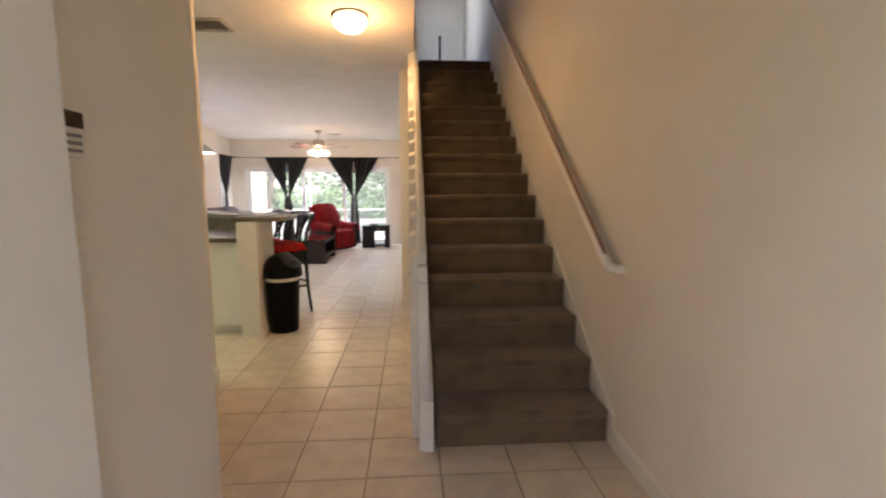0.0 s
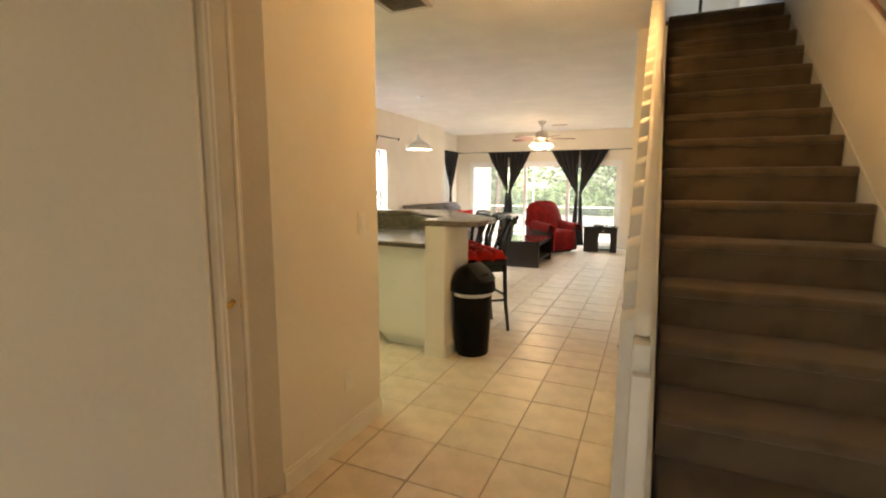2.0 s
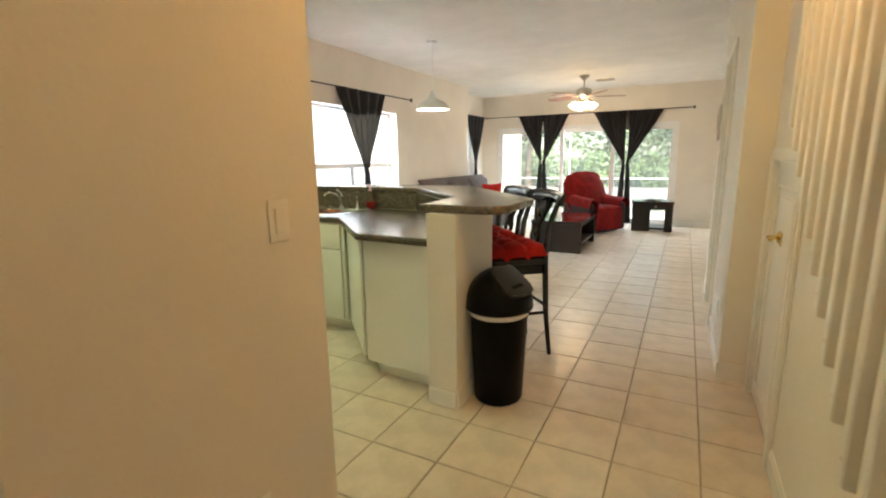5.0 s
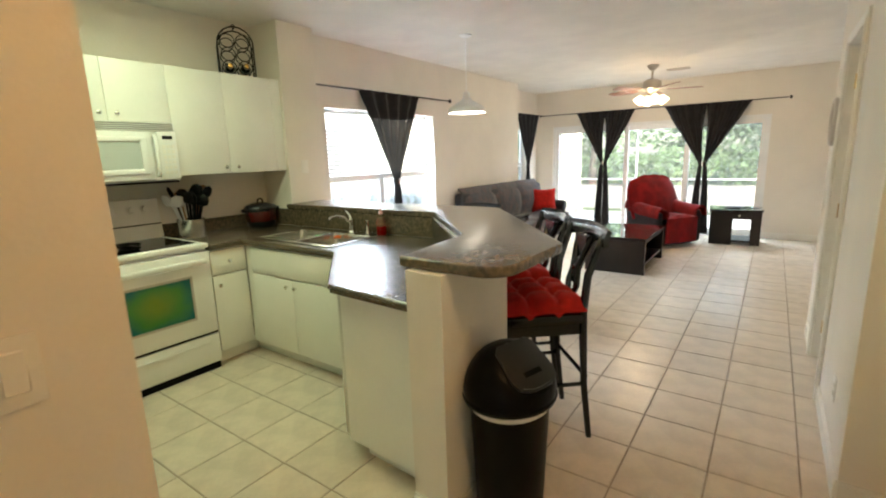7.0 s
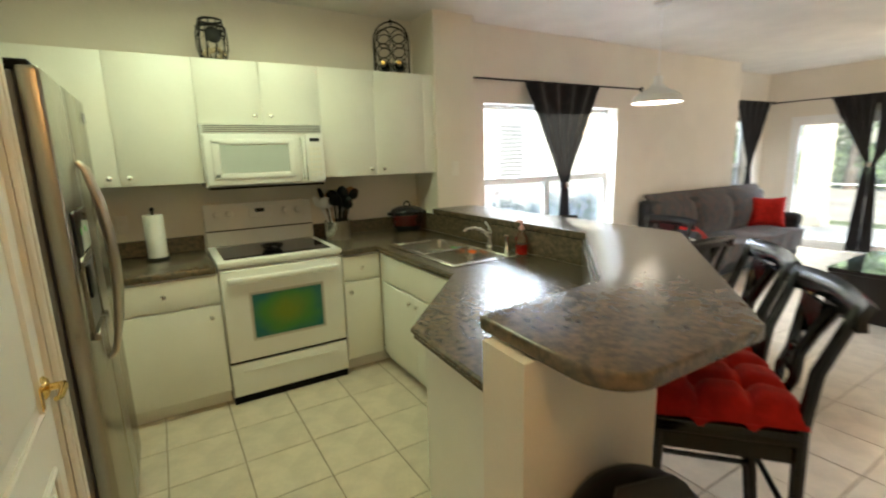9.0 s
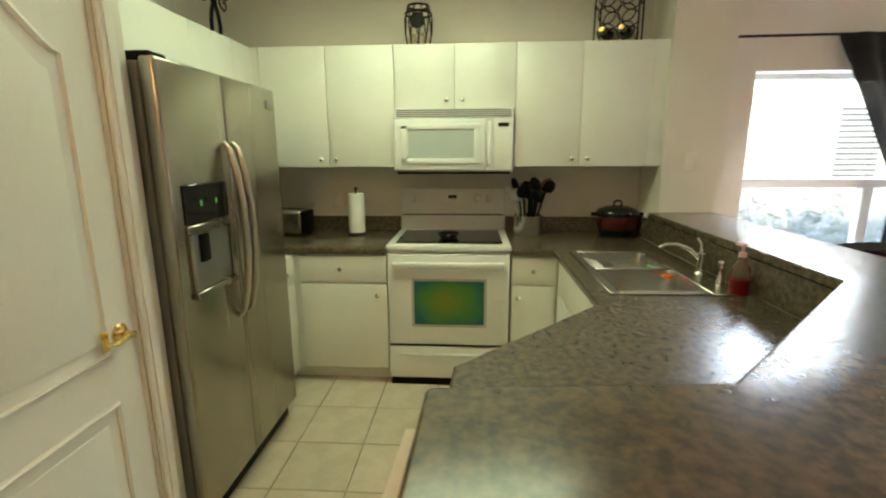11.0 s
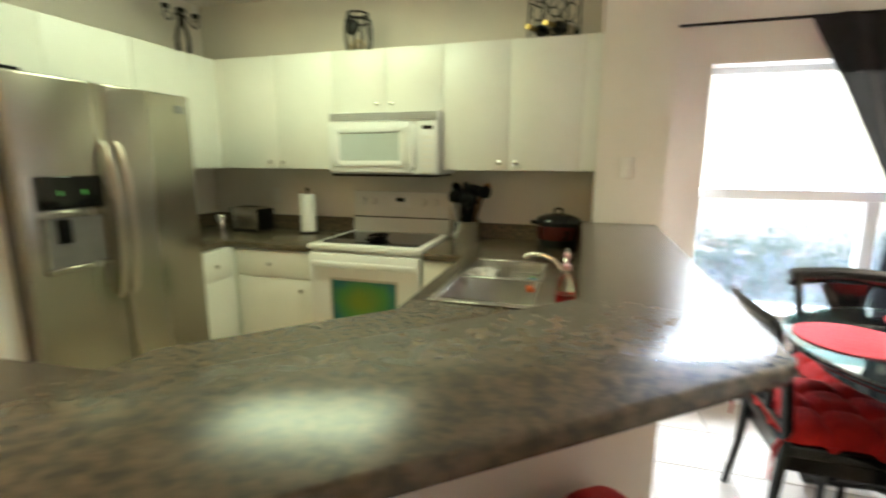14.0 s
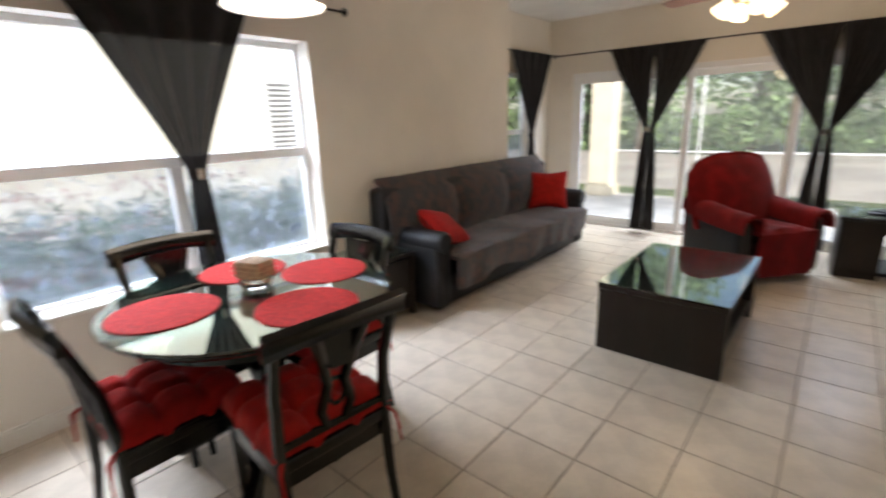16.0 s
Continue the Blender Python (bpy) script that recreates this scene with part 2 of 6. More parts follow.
def reflection_tint(m, cx, cz, rx, rz):
    """Oven window reflections put into the base colour: amber green in the middle, teal at the rim."""
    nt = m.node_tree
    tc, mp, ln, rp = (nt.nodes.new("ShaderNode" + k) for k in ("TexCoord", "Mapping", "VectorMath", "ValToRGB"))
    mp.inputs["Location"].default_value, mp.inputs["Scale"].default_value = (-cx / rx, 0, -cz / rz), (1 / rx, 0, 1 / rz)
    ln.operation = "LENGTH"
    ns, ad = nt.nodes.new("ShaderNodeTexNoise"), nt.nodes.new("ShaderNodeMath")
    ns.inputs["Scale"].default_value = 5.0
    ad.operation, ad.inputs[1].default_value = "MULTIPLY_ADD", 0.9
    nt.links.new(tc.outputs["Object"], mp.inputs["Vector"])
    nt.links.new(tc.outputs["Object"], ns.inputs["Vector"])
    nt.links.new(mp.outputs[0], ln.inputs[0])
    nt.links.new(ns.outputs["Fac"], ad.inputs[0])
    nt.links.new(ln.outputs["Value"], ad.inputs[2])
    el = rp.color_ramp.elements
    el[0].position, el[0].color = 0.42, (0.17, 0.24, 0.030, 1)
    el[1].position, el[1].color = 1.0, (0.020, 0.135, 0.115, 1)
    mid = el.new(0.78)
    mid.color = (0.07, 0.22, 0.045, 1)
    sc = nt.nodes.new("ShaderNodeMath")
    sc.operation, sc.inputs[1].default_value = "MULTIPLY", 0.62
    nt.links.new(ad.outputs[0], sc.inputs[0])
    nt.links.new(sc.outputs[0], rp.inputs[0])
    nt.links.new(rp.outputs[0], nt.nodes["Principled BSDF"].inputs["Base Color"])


# the reflected colours are painted on the oven glass
reflection_tint(M_OVENGLASS, 0.385, 0.56, 0.215, 0.14)
M_BINFLAP = material("bin_flap_plastic", (0.010, 0.010, 0.010), 0.30, vary=0.12, scale=14, bump=0.05)
M_MWGLASS = material("microwave_glass", (0.52, 0.57, 0.54), 0.14, vary=0.02, scale=4)
M_PLASTIC = material("black_plastic", (0.003, 0.003, 0.003), 0.38, vary=0.15, scale=12, bump=0.04, spec=0.12)
M_GREYPL = material("grey_plastic", (0.20, 0.20, 0.20), 0.4, vary=0.06)
M_ESPRESSO = material("espresso_wood", (0.013, 0.008, 0.006), 0.30, spec=0.35, vary=0.25, scale=5, fine=90, stretch=(1, 1, 0.15), bump=0.06)
M_BLACKWOOD = material("black_painted_wood", (0.005, 0.005, 0.005), 0.19, spec=0.5, vary=0.25, scale=8, fine=90, bump=0.05)
M_RED = material("red_fabric", (0.44, 0.014, 0.010), 0.92, vary=0.16, scale=20, fine=340, bump=0.5, sheen=0.06, spec=0.25)
M_REDMAT = material("red_woven_mat", (0.52, 0.026, 0.022), 0.8, vary=0.18, scale=60, fine=300, bump=0.5, spec=0.2)
M_CHAIRRED = material("red_velvet_cover", (0.18, 0.006, 0.007), 0.95, vary=0.22, scale=7, fine=260, bump=0.5, sheen=0.08, spec=0.2)
M_SOFA = material("sofa_fabric", (0.085, 0.046, 0.038), 0.95, vary=0.30, scale=13, fine=240, second=(0.030, 0.030, 0.034), mix=(0.42, 0.60), bump=0.6, sheen=0.3)
M_LEATHER = material("dark_leather", (0.007, 0.007, 0.009), 0.52, vary=0.2, scale=14, fine=120, bump=0.25)
M_CURTAIN = material("black_curtain", (0.010, 0.009, 0.011), 0.92, vary=0.3, scale=12, fine=300, bump=0.35, sheen=0.1)
M_SHEER = sheer_material("black_sheer", (0.006, 0.006, 0.012), 0.018)
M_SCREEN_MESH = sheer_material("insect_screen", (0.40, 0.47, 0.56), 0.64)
M_PATIO_MESH = sheer_material("patio_screen", (0.40, 0.44, 0.42), 0.90)
M_RECESS = material("dispenser_grey", (0.15, 0.145, 0.135), 0.35, vary=0.1, scale=8)
M_IRON = material("black_iron", (0.014, 0.013, 0.012), 0.5, 0.6, vary=0.2, scale=30, bump=0.15)
M_GLASS = glass_material("clear_glass")
M_TABLEGLASS = glass_material("green_tinted_glass", (0.62, 0.90, 0.84))
M_TABLEGLASS.node_tree.nodes["Principled BSDF"].inputs["IOR"].default_value = 1.85
M_TABLEGLASS.node_tree.nodes["Principled BSDF"].inputs["Coat Weight"].default_value = 1.0
M_PANE = glass_material("window_glass")
M_FRAME = material("window_frame_white", (0.86, 0.86, 0.85), 0.4, vary=0.02)
M_PLATE = material("switch_plate", (0.84, 0.81, 0.74), 0.35, vary=0.02)
M_SHADE = glow("lit_glass_shade", (1.0, 0.80, 0.52), 2.4)
M_DOME = glow("lit_dome", (1.0, 0.78, 0.46), 3.0)
M_PENDIN = glow("lit_pendant_inside", (1.0, 0.86, 0.68), 7.0)
M_TUBE = glow("lit_diffuser", (0.93, 1.0, 0.78), 2.3)
M_NICKEL = material("brushed_nickel", (0.55, 0.50, 0.44), 0.3, 1.0, vary=0.05)
M_BLADE = material("fan_blade_wood", (0.30, 0.16, 0.12), 0.4, vary=0.2, scale=6, fine=80, stretch=(0.2, 1, 1))
M_VENT = material("vent_metal", (0.52, 0.48, 0.42), 0.5, 0.2, vary=0.05)
M_PAPER = material("paper_white", (0.85, 0.84, 0.80), 0.9, vary=0.03, fine=200, bump=0.2)
M_WOODUT = material("wooden_utensil", (0.40, 0.22, 0.10), 0.6, vary=0.15, scale=12)
M_REDPOT = material("red_enamel", (0.055, 0.005, 0.004), 0.18, vary=0.15, scale=6, coat=0.3)
M_BAG = material("white_bin_liner", (0.80, 0.76, 0.70), 0.5, vary=0.06, scale=25, bump=0.5)
M_LEAF = material("foliage", (0.21, 0.31, 0.13), 0.6, vary=0.35, scale=2.0, fine=8, random_value=0.6, per_island=True)
M_LEAF2 = material("hedge_foliage", (0.09, 0.18, 0.07), 0.55, vary=0.3, scale=2.5, fine=9, random_value=0.6, per_island=True)
M_BLOOM = material("red_blossom", (0.50, 0.22, 0.16), 0.6, vary=0.2, random_value=0.4, per_island=True)
M_BARK = material("bark", (0.13, 0.10, 0.075), 0.9, vary=0.3, scale=8, fine=40, bump=0.8)
M_LAWN = material("lawn", (0.13, 0.17, 0.06), 0.95, vary=0.25, scale=0.6, fine=25, bump=0.5)
M_SAND = material("pale_ground", (0.50, 0.45, 0.38), 0.95, vary=0.12, scale=0.4, fine=20, bump=0.3)
M_CONC = material("patio_concrete", (0.55, 0.52, 0.47), 0.85, vary=0.1, scale=2, fine=60, bump=0.3)
M_STUCCO = material("cream_stucco", (0.74, 0.66, 0.50), 0.9, vary=0.06, scale=3, fine=60, bump=0.5)
M_SIDING = material("white_stucco", (0.90, 0.86, 0.74), 0.9, vary=0.05, scale=2, fine=50, bump=0.4)
M_ROOF = material("roof_shingle", (0.20, 0.17, 0.15), 0.9, vary=0.2, scale=4, fine=30)
M_CORK = material("cork_and_label", (0.62, 0.50, 0.33), 0.8, vary=0.2, scale=40)
M_BOTTLE = material("dark_bottle_glass", (0.006, 0.010, 0.007), 0.08, vary=0.2)
M_GOLDFOIL = material("gold_foil", (0.45, 0.30, 0.10), 0.3, 1.0, vary=0.1)
M_CLOTH = material("dish_cloth", (0.70, 0.66, 0.58), 0.95, vary=0.15, scale=25, bump=0.5)
M_BLUE = material("blue_sponge", (0.12, 0.30, 0.40), 0.9, vary=0.2)
M_GREENB = material("green_brush", (0.10, 0.42, 0.10), 0.7, vary=0.2)
M_ORANGE = material("orange_sponge", (0.75, 0.16, 0.03), 0.8, vary=0.2)
M_SOAP = glass_material("clear_plastic_bottle", (0.95, 0.90, 0.88), 0.08)
M_SOAPRED = material("red_liquid_soap", (0.45, 0.01, 0.01), 0.12, vary=0.1)
M_PINK = material("pink_plastic", (0.75, 0.42, 0.42), 0.4, vary=0.05)
M_STONE = material("tan_candle", (0.50, 0.37, 0.26), 0.8, vary=0.2, scale=30, bump=0.4)
M_SCREEN = glow("green_display", (0.10, 0.40, 0.08), 0.10)

# ---- structure ----
H = 2.60
solid("wall_entry_side", box(-0.24, -0.10, 0.10, 2.05, 0, H), M_WALL, "warm white painted wall beside the front door", "wall")
solid("wall_hall", join(prism([(-0.905, 2.845), (-0.81, 2.935), (-0.81, 3.74), (-0.94, 3.74), (-0.94, 2.88)], 0, H)), M_WALL, "warm white painted hall wall with a switch and an outlet", "wall")
DIAG = pose(-0.10, 2.05, 0, 0, 0, 135)  # along the slanted wall
solid("wall_slanted", turned(cells("y", 0.0, 0.13, 0, 1.131, 0, H, [(0.105, 0.945, 0, 2.05)]), DIAG), M_WALL, "short slanted wall that holds a door", "wall")
solid("wall_pantry", cells("y", 3.62, 3.74, -1.78, -0.94, 0, H, [(-1.67, -0.99, 0, 2.05)]), M_WALL, "white painted wall around the pantry door", "wall")
solid("wall_alcove_side", box(-1.78, -1.70, 3.00, 3.62, 0, H), M_WALL, "white painted side of the refrigerator alcove", "wall")
solid("wall_kitchen_south", box(-3.87, -1.70, 2.88, 3.00, 0, H), M_WALL, "white painted kitchen wall behind the refrigerator", "wall")
solid("wall_kitchen_west", box(-3.87, -3.72, 3.00, 6.00, 0, H), M_WALL, "white painted kitchen wall behind the range", "wall")
solid("wall_stub", box(-3.87, -3.35, 6.00, 6.37, 0, H), M_WALL, "short projecting white wall with a switch", "wall")
solid("wall_dining", cells("x", -3.68, -3.50, 6.37, 10.68, 0, H, [(6.58, 8.36, 0.56, 1.955)]), M_WALL, "warm white dining room wall with a wide window", "wall")
solid("wall_jog", box(-4.03, -3.50, 10.68, 10.80, 0, H), M_WALL, "warm white wall return behind the sofa", "wall")
solid("wall_living_west", cells("x", -4.03, -3.85, 10.80, 12.35, 0, H, [(10.98, 11.95, 0.56, 1.94)]), M_WALL, "warm white living room wall with a narrow window", "wall")
solid("wall_living_north", cells("y", 12.35, 12.53, -4.03, 1.10, 0, H, [(-3.50, 0.02, 0, 1.94)]), M_WALL, "warm white wall around the sliding glass doors", "wall")
solid("wall_living_east", box(0.95, 1.10, 7.97, 12.35, 0, H), M_WALL, "warm white living room wall", "wall")
solid("wall_closet", join(cells("x", 0.435, 0.555, 5.70, 7.85, 0, H, [(6.70, 7.38, 0, 2.05)]), box(0.435, 1.10, 7.85, 7.97, 0, H), box(0.555, 0.645, 5.70, 5.80, 0, H)), M_WALL, "white painted wall with a closet door and a clock", "wall")
solid("wall_stair", box(1.56, 1.70, 0.10, 9.3, 0, 5.3), M_WALL, "tall warm white wall along the carpeted stairs", "wall")
solid("wall_front", cells("y", -0.05, 0.10, -0.24, 1.70, 0, 5.3, [(0.10, 1.02, 0, 2.05)]), M_WALL, "white painted wall around the front doorway", "wall")
SL, S0, NST, RISE, RUN = 0.736, 2.78, 16, 0.182, 0.247


def under(y):
    return SL * (y - S0) - 0.22


wall_under = turned(prism([(2.80, 0.0), (4.90, 0.0), (4.90, 1.28), (5.58, 1.28), (5.58, 0.0), (5.70, 0.0), (5.70, under(5.70) + 0.35), (2.80, 0.30)], 0.0, 0.06), Matrix(((0, 0, 1, 0.585), (1, 0, 0, 0), (0, 1, 0, 0), (0, 0, 0, 1))))
solid("wall_under_stairs", wall_under, M_WALL, "white painted wall under the stairs with a low closet door", "wall")
solid("wall_upper_hall", cells("x", 0.48, 0.60, 0.10, 9.3, 2.91, 5.3, [(7.6, 8.8, 3.4, 4.7)]), M_WALL, "white painted wall of the upper landing", "wall")
solid("wall_upper_north", box(0.60, 1.56, 9.18, 9.3, 2.912, 5.3), M_WALL, "white painted wall at the end of the landing", "wall")
solid("ceiling", join(box(-4.03, 0.585, -0.05, 12.53, H, 2.91), box(0.585, 1.56, 6.60, 12.53, H, 2.87)), M_CEIL, "off-white textured ceiling", "ceiling")
solid("ceiling_upper", box(0.48, 1.70, -0.05, 9.3, 5.3, 5.4), M_CEIL, "off-white ceiling above the stairwell", "ceiling")
solid("landing_floor", box(0.60, 1.56, 6.60, 9.18, 2.87, 2.912), M_CARPET, "taupe carpet on the upper landing", "floor")
FLOOR = solid("floor", box(-4.03, 1.70, -0.05, 12.53, -0.12, -0.004), M_GROUT, "beige ceramic tile floor with brown grout lines", "floor")


def skirting(runs, name="baseboard"):
    bms = []
    for x0, y0, x1, y1 in runs:
        d = Vector((x1 - x0, y1 - y0, 0))
        m = Matrix.Translation((x0, y0, 0)) @ Matrix.Rotation(math.atan2(d.y, d.x), 4, "Z")
        bms.append(turned(join(box(0, d.length, 0, 0.012, 0, 0.085), box(0, d.length, 0, 0.008, 0.085, 0.10)), m))
    return solid(name, join(*bms), M_TRIM, "white painted baseboard along the walls", "baseboard")


skirting([(-0.81, 3.74, -0.81, 2.935), (-0.10, 2.05, -0.10, 0.1), (1.56, 0.1, 1.56, 2.76), (-3.50, 10.68, -3.50, 6.37), (-3.85, 12.35, -3.85, 10.8), (0.95, 12.35, 0.03, 12.35), (0.95, 7.97, 0.95, 12.35),
          (0.435, 5.70, 0.435, 6.63), (0.435, 7.45, 0.435, 7.85), (0.435, 7.97, 0.95, 7.97), (0.585, 2.80, 0.585, 4.83), (0.585, 5.70, 0.435, 5.70)])

# ---- doors and windows ----


def arch_panel(w, z0, z1, arch):
    """Outline of a door panel, with an arched head where arch is above 0."""
    pts = [(-w / 2, z0), (w / 2, z0), (w / 2, z1)]
    if arch:
        pts += [(w / 2 - w * k / 16, z1 + arch * math.sin(math.pi * k / 16) ** 1.7) for k in range(1, 16)]
    return pts + [(-w / 2, z1)]


def upright(poly, y0, y1, bev=0.0):
    """A plate standing in the x z plane, from y0 to y1."""
    return turned(prism(poly, 0, y1 - y0, bev), Matrix(((1, 0, 0, 0), (0, 0, 1, y0), (0, 1, 0, 0), (0, 0, 0, 1))))


def lever(parent, x, z, flip=1):
    h = part("door_handle", join(turned(lathe([(0.0, 0), (0.030, 0), (0.032, 0.006), (0.024, 0.014), (0.010, 0.018), (0.010, 0.050), (0.0, 0.052)], 20), pose(x, -0.001, z, 90, 0, 0)),
                                 tube([(x, -0.045, z), (x + flip * 0.03, -0.052, z + 0.004), (x + flip * 0.07, -0.050, z - 0.004), (x + flip * 0.10, -0.046, z + 0.004)], [0.011, 0.010, 0.008, 0.006], 10)), M_BRASS, parent, "polished brass lever handle")
    return h


def panel_door(name, m, w, h, label, handle_x=None, flip=1, arched=True, depth=0.0):
    d = thing(name, m, label, "door", "", "structure")
    leaf = part("door_leaf", box(0.004, w - 0.004, depth, depth + 0.035, 0.008, h - 0.004, 0.002, 1), M_DOOR, d)
    rows = [(0.20, 0.72, 0), (0.88, h - 0.32, 0.13 if arched else 0)] if h > 1.6 else [(0.12, h - 0.12, 0)]
    for z0, z1, arch in rows:
        pw = w - 0.24
        out = arch_panel(pw, z0, z1, arch)
        ring = [(x, z) for x, z in out]
        bead = tube([(w / 2 + x, depth - 0.001, z) for x, z in ring], 0.011, 6, closed=True)
        inner = [(x * (1 - 0.09 / pw), z + (0.045 if z < (z0 + z1) / 2 else -0.045)) for x, z in out]
        part("door_panel", join(bead, turned(upright(inner, depth - 0.006, depth + 0.002, 0.004), pose(w / 2, 0, 0))), M_DOOR, leaf)
    cw = 0.062
    part("casing", join(box(-cw, -0.002, -0.016, 0.0, 0, h + cw, 0.004, 1), box(w + 0.002, w + cw, -0.016, 0.0, 0, h + cw, 0.004, 1), box(-0.002, w + 0.002, -0.016, 0.0, h + 0.002, h + cw, 0.004, 1),
                        box(-cw + 0.012, -0.02, -0.021, -0.016, 0, h + 0.02), box(w + 0.02, w + cw - 0.012, -0.021, -0.016, 0, h + 0.02)), M_TRIM, d, "white painted moulded casing")
    part("jamb", join(box(-0.002, 0.003, 0.0, 0.11, 0, h), box(w - 0.003, w + 0.002, 0.0, 0.11, 0, h), box(-0.002, w + 0.002, 0.0, 0.11, h - 0.003, h + 0.002)), M_TRIM, d)
    if handle_x is not None:
        part("strike_plate", box(handle_x - 0.012 + 0.07 * flip, handle_x + 0.012 + 0.07 * flip, -0.003, 0.0, 0.90, 0.96), M_BRASS, d)
        hd = lever(d, handle_x, 0.93, flip)
        hd.location.y = depth
    for z in (0.22, h / 2, h - 0.22):
        hx = w - 0.002 if handle_x is not None and handle_x < w / 2 else 0.002
        part("hinge", join(tube([(hx, depth - 0.006, z - 0.045), (hx, depth - 0.006, z + 0.045)], 0.006, 8)), M_BRASS, d)
    return d


panel_door("door_1", DIAG @ pose(0.105, 0, 0), 0.84, 2.05, "closed white panelled interior door with a brass lever", 0.76, 1, True, 0.075)
panel_door("door_2", pose(-0.99, 3.74, 0, 0, 0, 180), 0.68, 2.05, "closed white arched-panel pantry door with a brass lever", 0.61, -1, True, 0.012)
panel_door("door_3", pose(0.435, 7.38, 0, 0, 0, -90), 0.68, 2.05, "closed white closet door with a brass lever", 0.61, -1, True, 0.05)
panel_door("door_4", pose(0.585, 5.58, 0, 0, 0, -90), 0.68, 1.28, "low white closet door under the stairs with a brass lever", 0.30, 1, False, 0.010)
fd = thing("front_door", pose(-0.075, 0.42, 0, 0, 0, 88), "open white front door folded back against the wall", "door", "", "structure")
part("door_leaf", box(0, 0.93, -0.045, 0.0, 0.01, 2.03, 0.003, 1), M_DOOR, fd)


def sash_window(name, m, w, z0, z1, label, halves=2, depth=0.13):
    """A white window with a fixed upper light and a lower sash, in an opening w wide."""
    win = thing(name, m, label, "window", "", "structure")
    mid = z0 + (z1 - z0) * 0.495
    f = 0.035
    part("window_frame", join(box(0, f, depth, depth + 0.05, z0, z1), box(w - f, w, depth, depth + 0.05, z0, z1), box(f, w - f, depth, depth + 0.05, z0, z0 + f), box(f, w - f, depth, depth + 0.05, z1 - f, z1)), M_FRAME, win, smooth=False)
    part("meeting_rail", box(f, w - f, depth - 0.015, depth + 0.045, mid - 0.03, mid + 0.03, 0.004, 1), M_FRAME, win)
    part("window_sill", box(-0.0, w, -0.02, depth, z0 - 0.001, z0 + 0.018, 0.004, 1), M_TRIM, win, "white painted window sill")
    for k in range(1, halves):
        x = w * k / halves
        part("mullion", box(x - 0.035, x + 0.035, depth - 0.008, depth + 0.05, z0 + f, mid - 0.03, 0.004, 1), M_FRAME, win)
    for k in range(halves):
        a, b = f + (w - 2 * f) * k / halves, f + (w - 2 * f) * (k + 1) / halves
        for lo, hi in ((z0 + f, mid - 0.03), (mid + 0.03, z1 - f)):
            p = part("pane", box(a, b, depth + 0.022, depth + 0.026, lo, hi), M_PANE, win, smooth=False)
            p.visible_shadow = False
    s_ = part("insect_screen", box(f, w - f, depth + 0.040, depth + 0.041, z0 + f, mid - 0.03), M_SCREEN_MESH, win, "fine grey insect screen", False)
    s_.visible_shadow = False
    return win


sash_window("window_1", pose(-3.50, 6.58, 0, 0, 0, 90), 1.78, 0.56, 1.955, "wide white double-hung window in the dining wall")
sash_window("window_2", pose(-3.85, 10.98, 0, 0, 0, 90), 0.97, 0.56, 1.94, "narrow white sash window beside the sofa", 1)

sd = thing("sliding_door", pose(-3.50, 12.35, 0), "white framed three-panel sliding glass door to the patio", "door", "", "structure")
part("door_frame", join(box(0, 0.05, 0.02, 0.14, 0, 1.94), box(3.47, 3.52, 0.02, 0.14, 0, 1.94), box(0.05, 3.47, 0.02, 0.14, 1.88, 1.94), box(0.05, 3.47, 0.02, 0.14, 0.0, 0.03)), M_FRAME, sd, smooth=False)
for k, (a, b, y) in enumerate(((0.05, 1.42, 0.04), (1.34, 2.42, 0.085), (2.34, 3.47, 0.04))):
    leaf = part("sliding_panel", join(box(a, a + 0.065, y, y + 0.035, 0.03, 1.88), box(b - 0.065, b, y, y + 0.035, 0.03, 1.88), box(a + 0.065, b - 0.065, y, y + 0.035, 1.81, 1.88), box(a + 0.065, b - 0.065, y, y + 0.035, 0.03, 0.12)), M_FRAME, sd, smooth=False)
    p = part("pane", box(a + 0.065, b - 0.065, y + 0.015, y + 0.02, 0.12, 1.81), M_PANE, leaf, smooth=False)
    p.visible_shadow = False

# ---- stairs ----
stairs = thing("staircase", pose(0.645, S0, 0), "straight staircase with worn taupe carpet", "staircase")
tread = box(0.015, 0.905, -0.022, RUN + 0.03, RISE - 0.05, RISE, 0.016, 3)
riser = box(0.015, 0.905, 0.0, RUN + 0.02, 0.0, RISE - 0.045)
step_mesh = to_mesh("step", join(tread, riser), M_CARPET, True)
for k in range(NST):
    st = new("step", step_mesh)
    st.parent, st.location = stairs, (0, k * RUN, k * RISE)
skirt = [(-0.06, 0.0), (-0.02, 0.0), (0.24, 0.19), (NST * RUN, 0.19 + SL * (NST * RUN - 0.24)), (NST * RUN, 0.19 + SL * (NST * RUN - 0.24) + 0.14), (-0.06, 0.17)]
part("stringer", turned(prism(skirt, 0, 0.012), Matrix(((0, 0, 1, 0.907), (1, 0, 0, 0), (0, 1, 0, 0), (0, 0, 0, 1)))), M_TRIM, stairs, "white painted wall stringer", False)
closed = [(-0.04, 0.0), (0.10, 0.0), (3.05, SL * 3.05 - 0.30), (3.05, SL * 3.05 + 0.26), (-0.04, 0.26)]
part("stringer", turned(prism(closed, 0, 0.055), Matrix(((0, 0, 1, -0.056), (1, 0, 0, 0), (0, 1, 0, 0), (0, 0, 0, 1)))), M_TRIM, stairs, "white painted outer stringer", False)

rail = thing("stair_railing", pose(0.605, S0, 0), "cream painted wooden railing with square balusters", "railing")


def rail_z(y):
    return 0.93 + SL * y


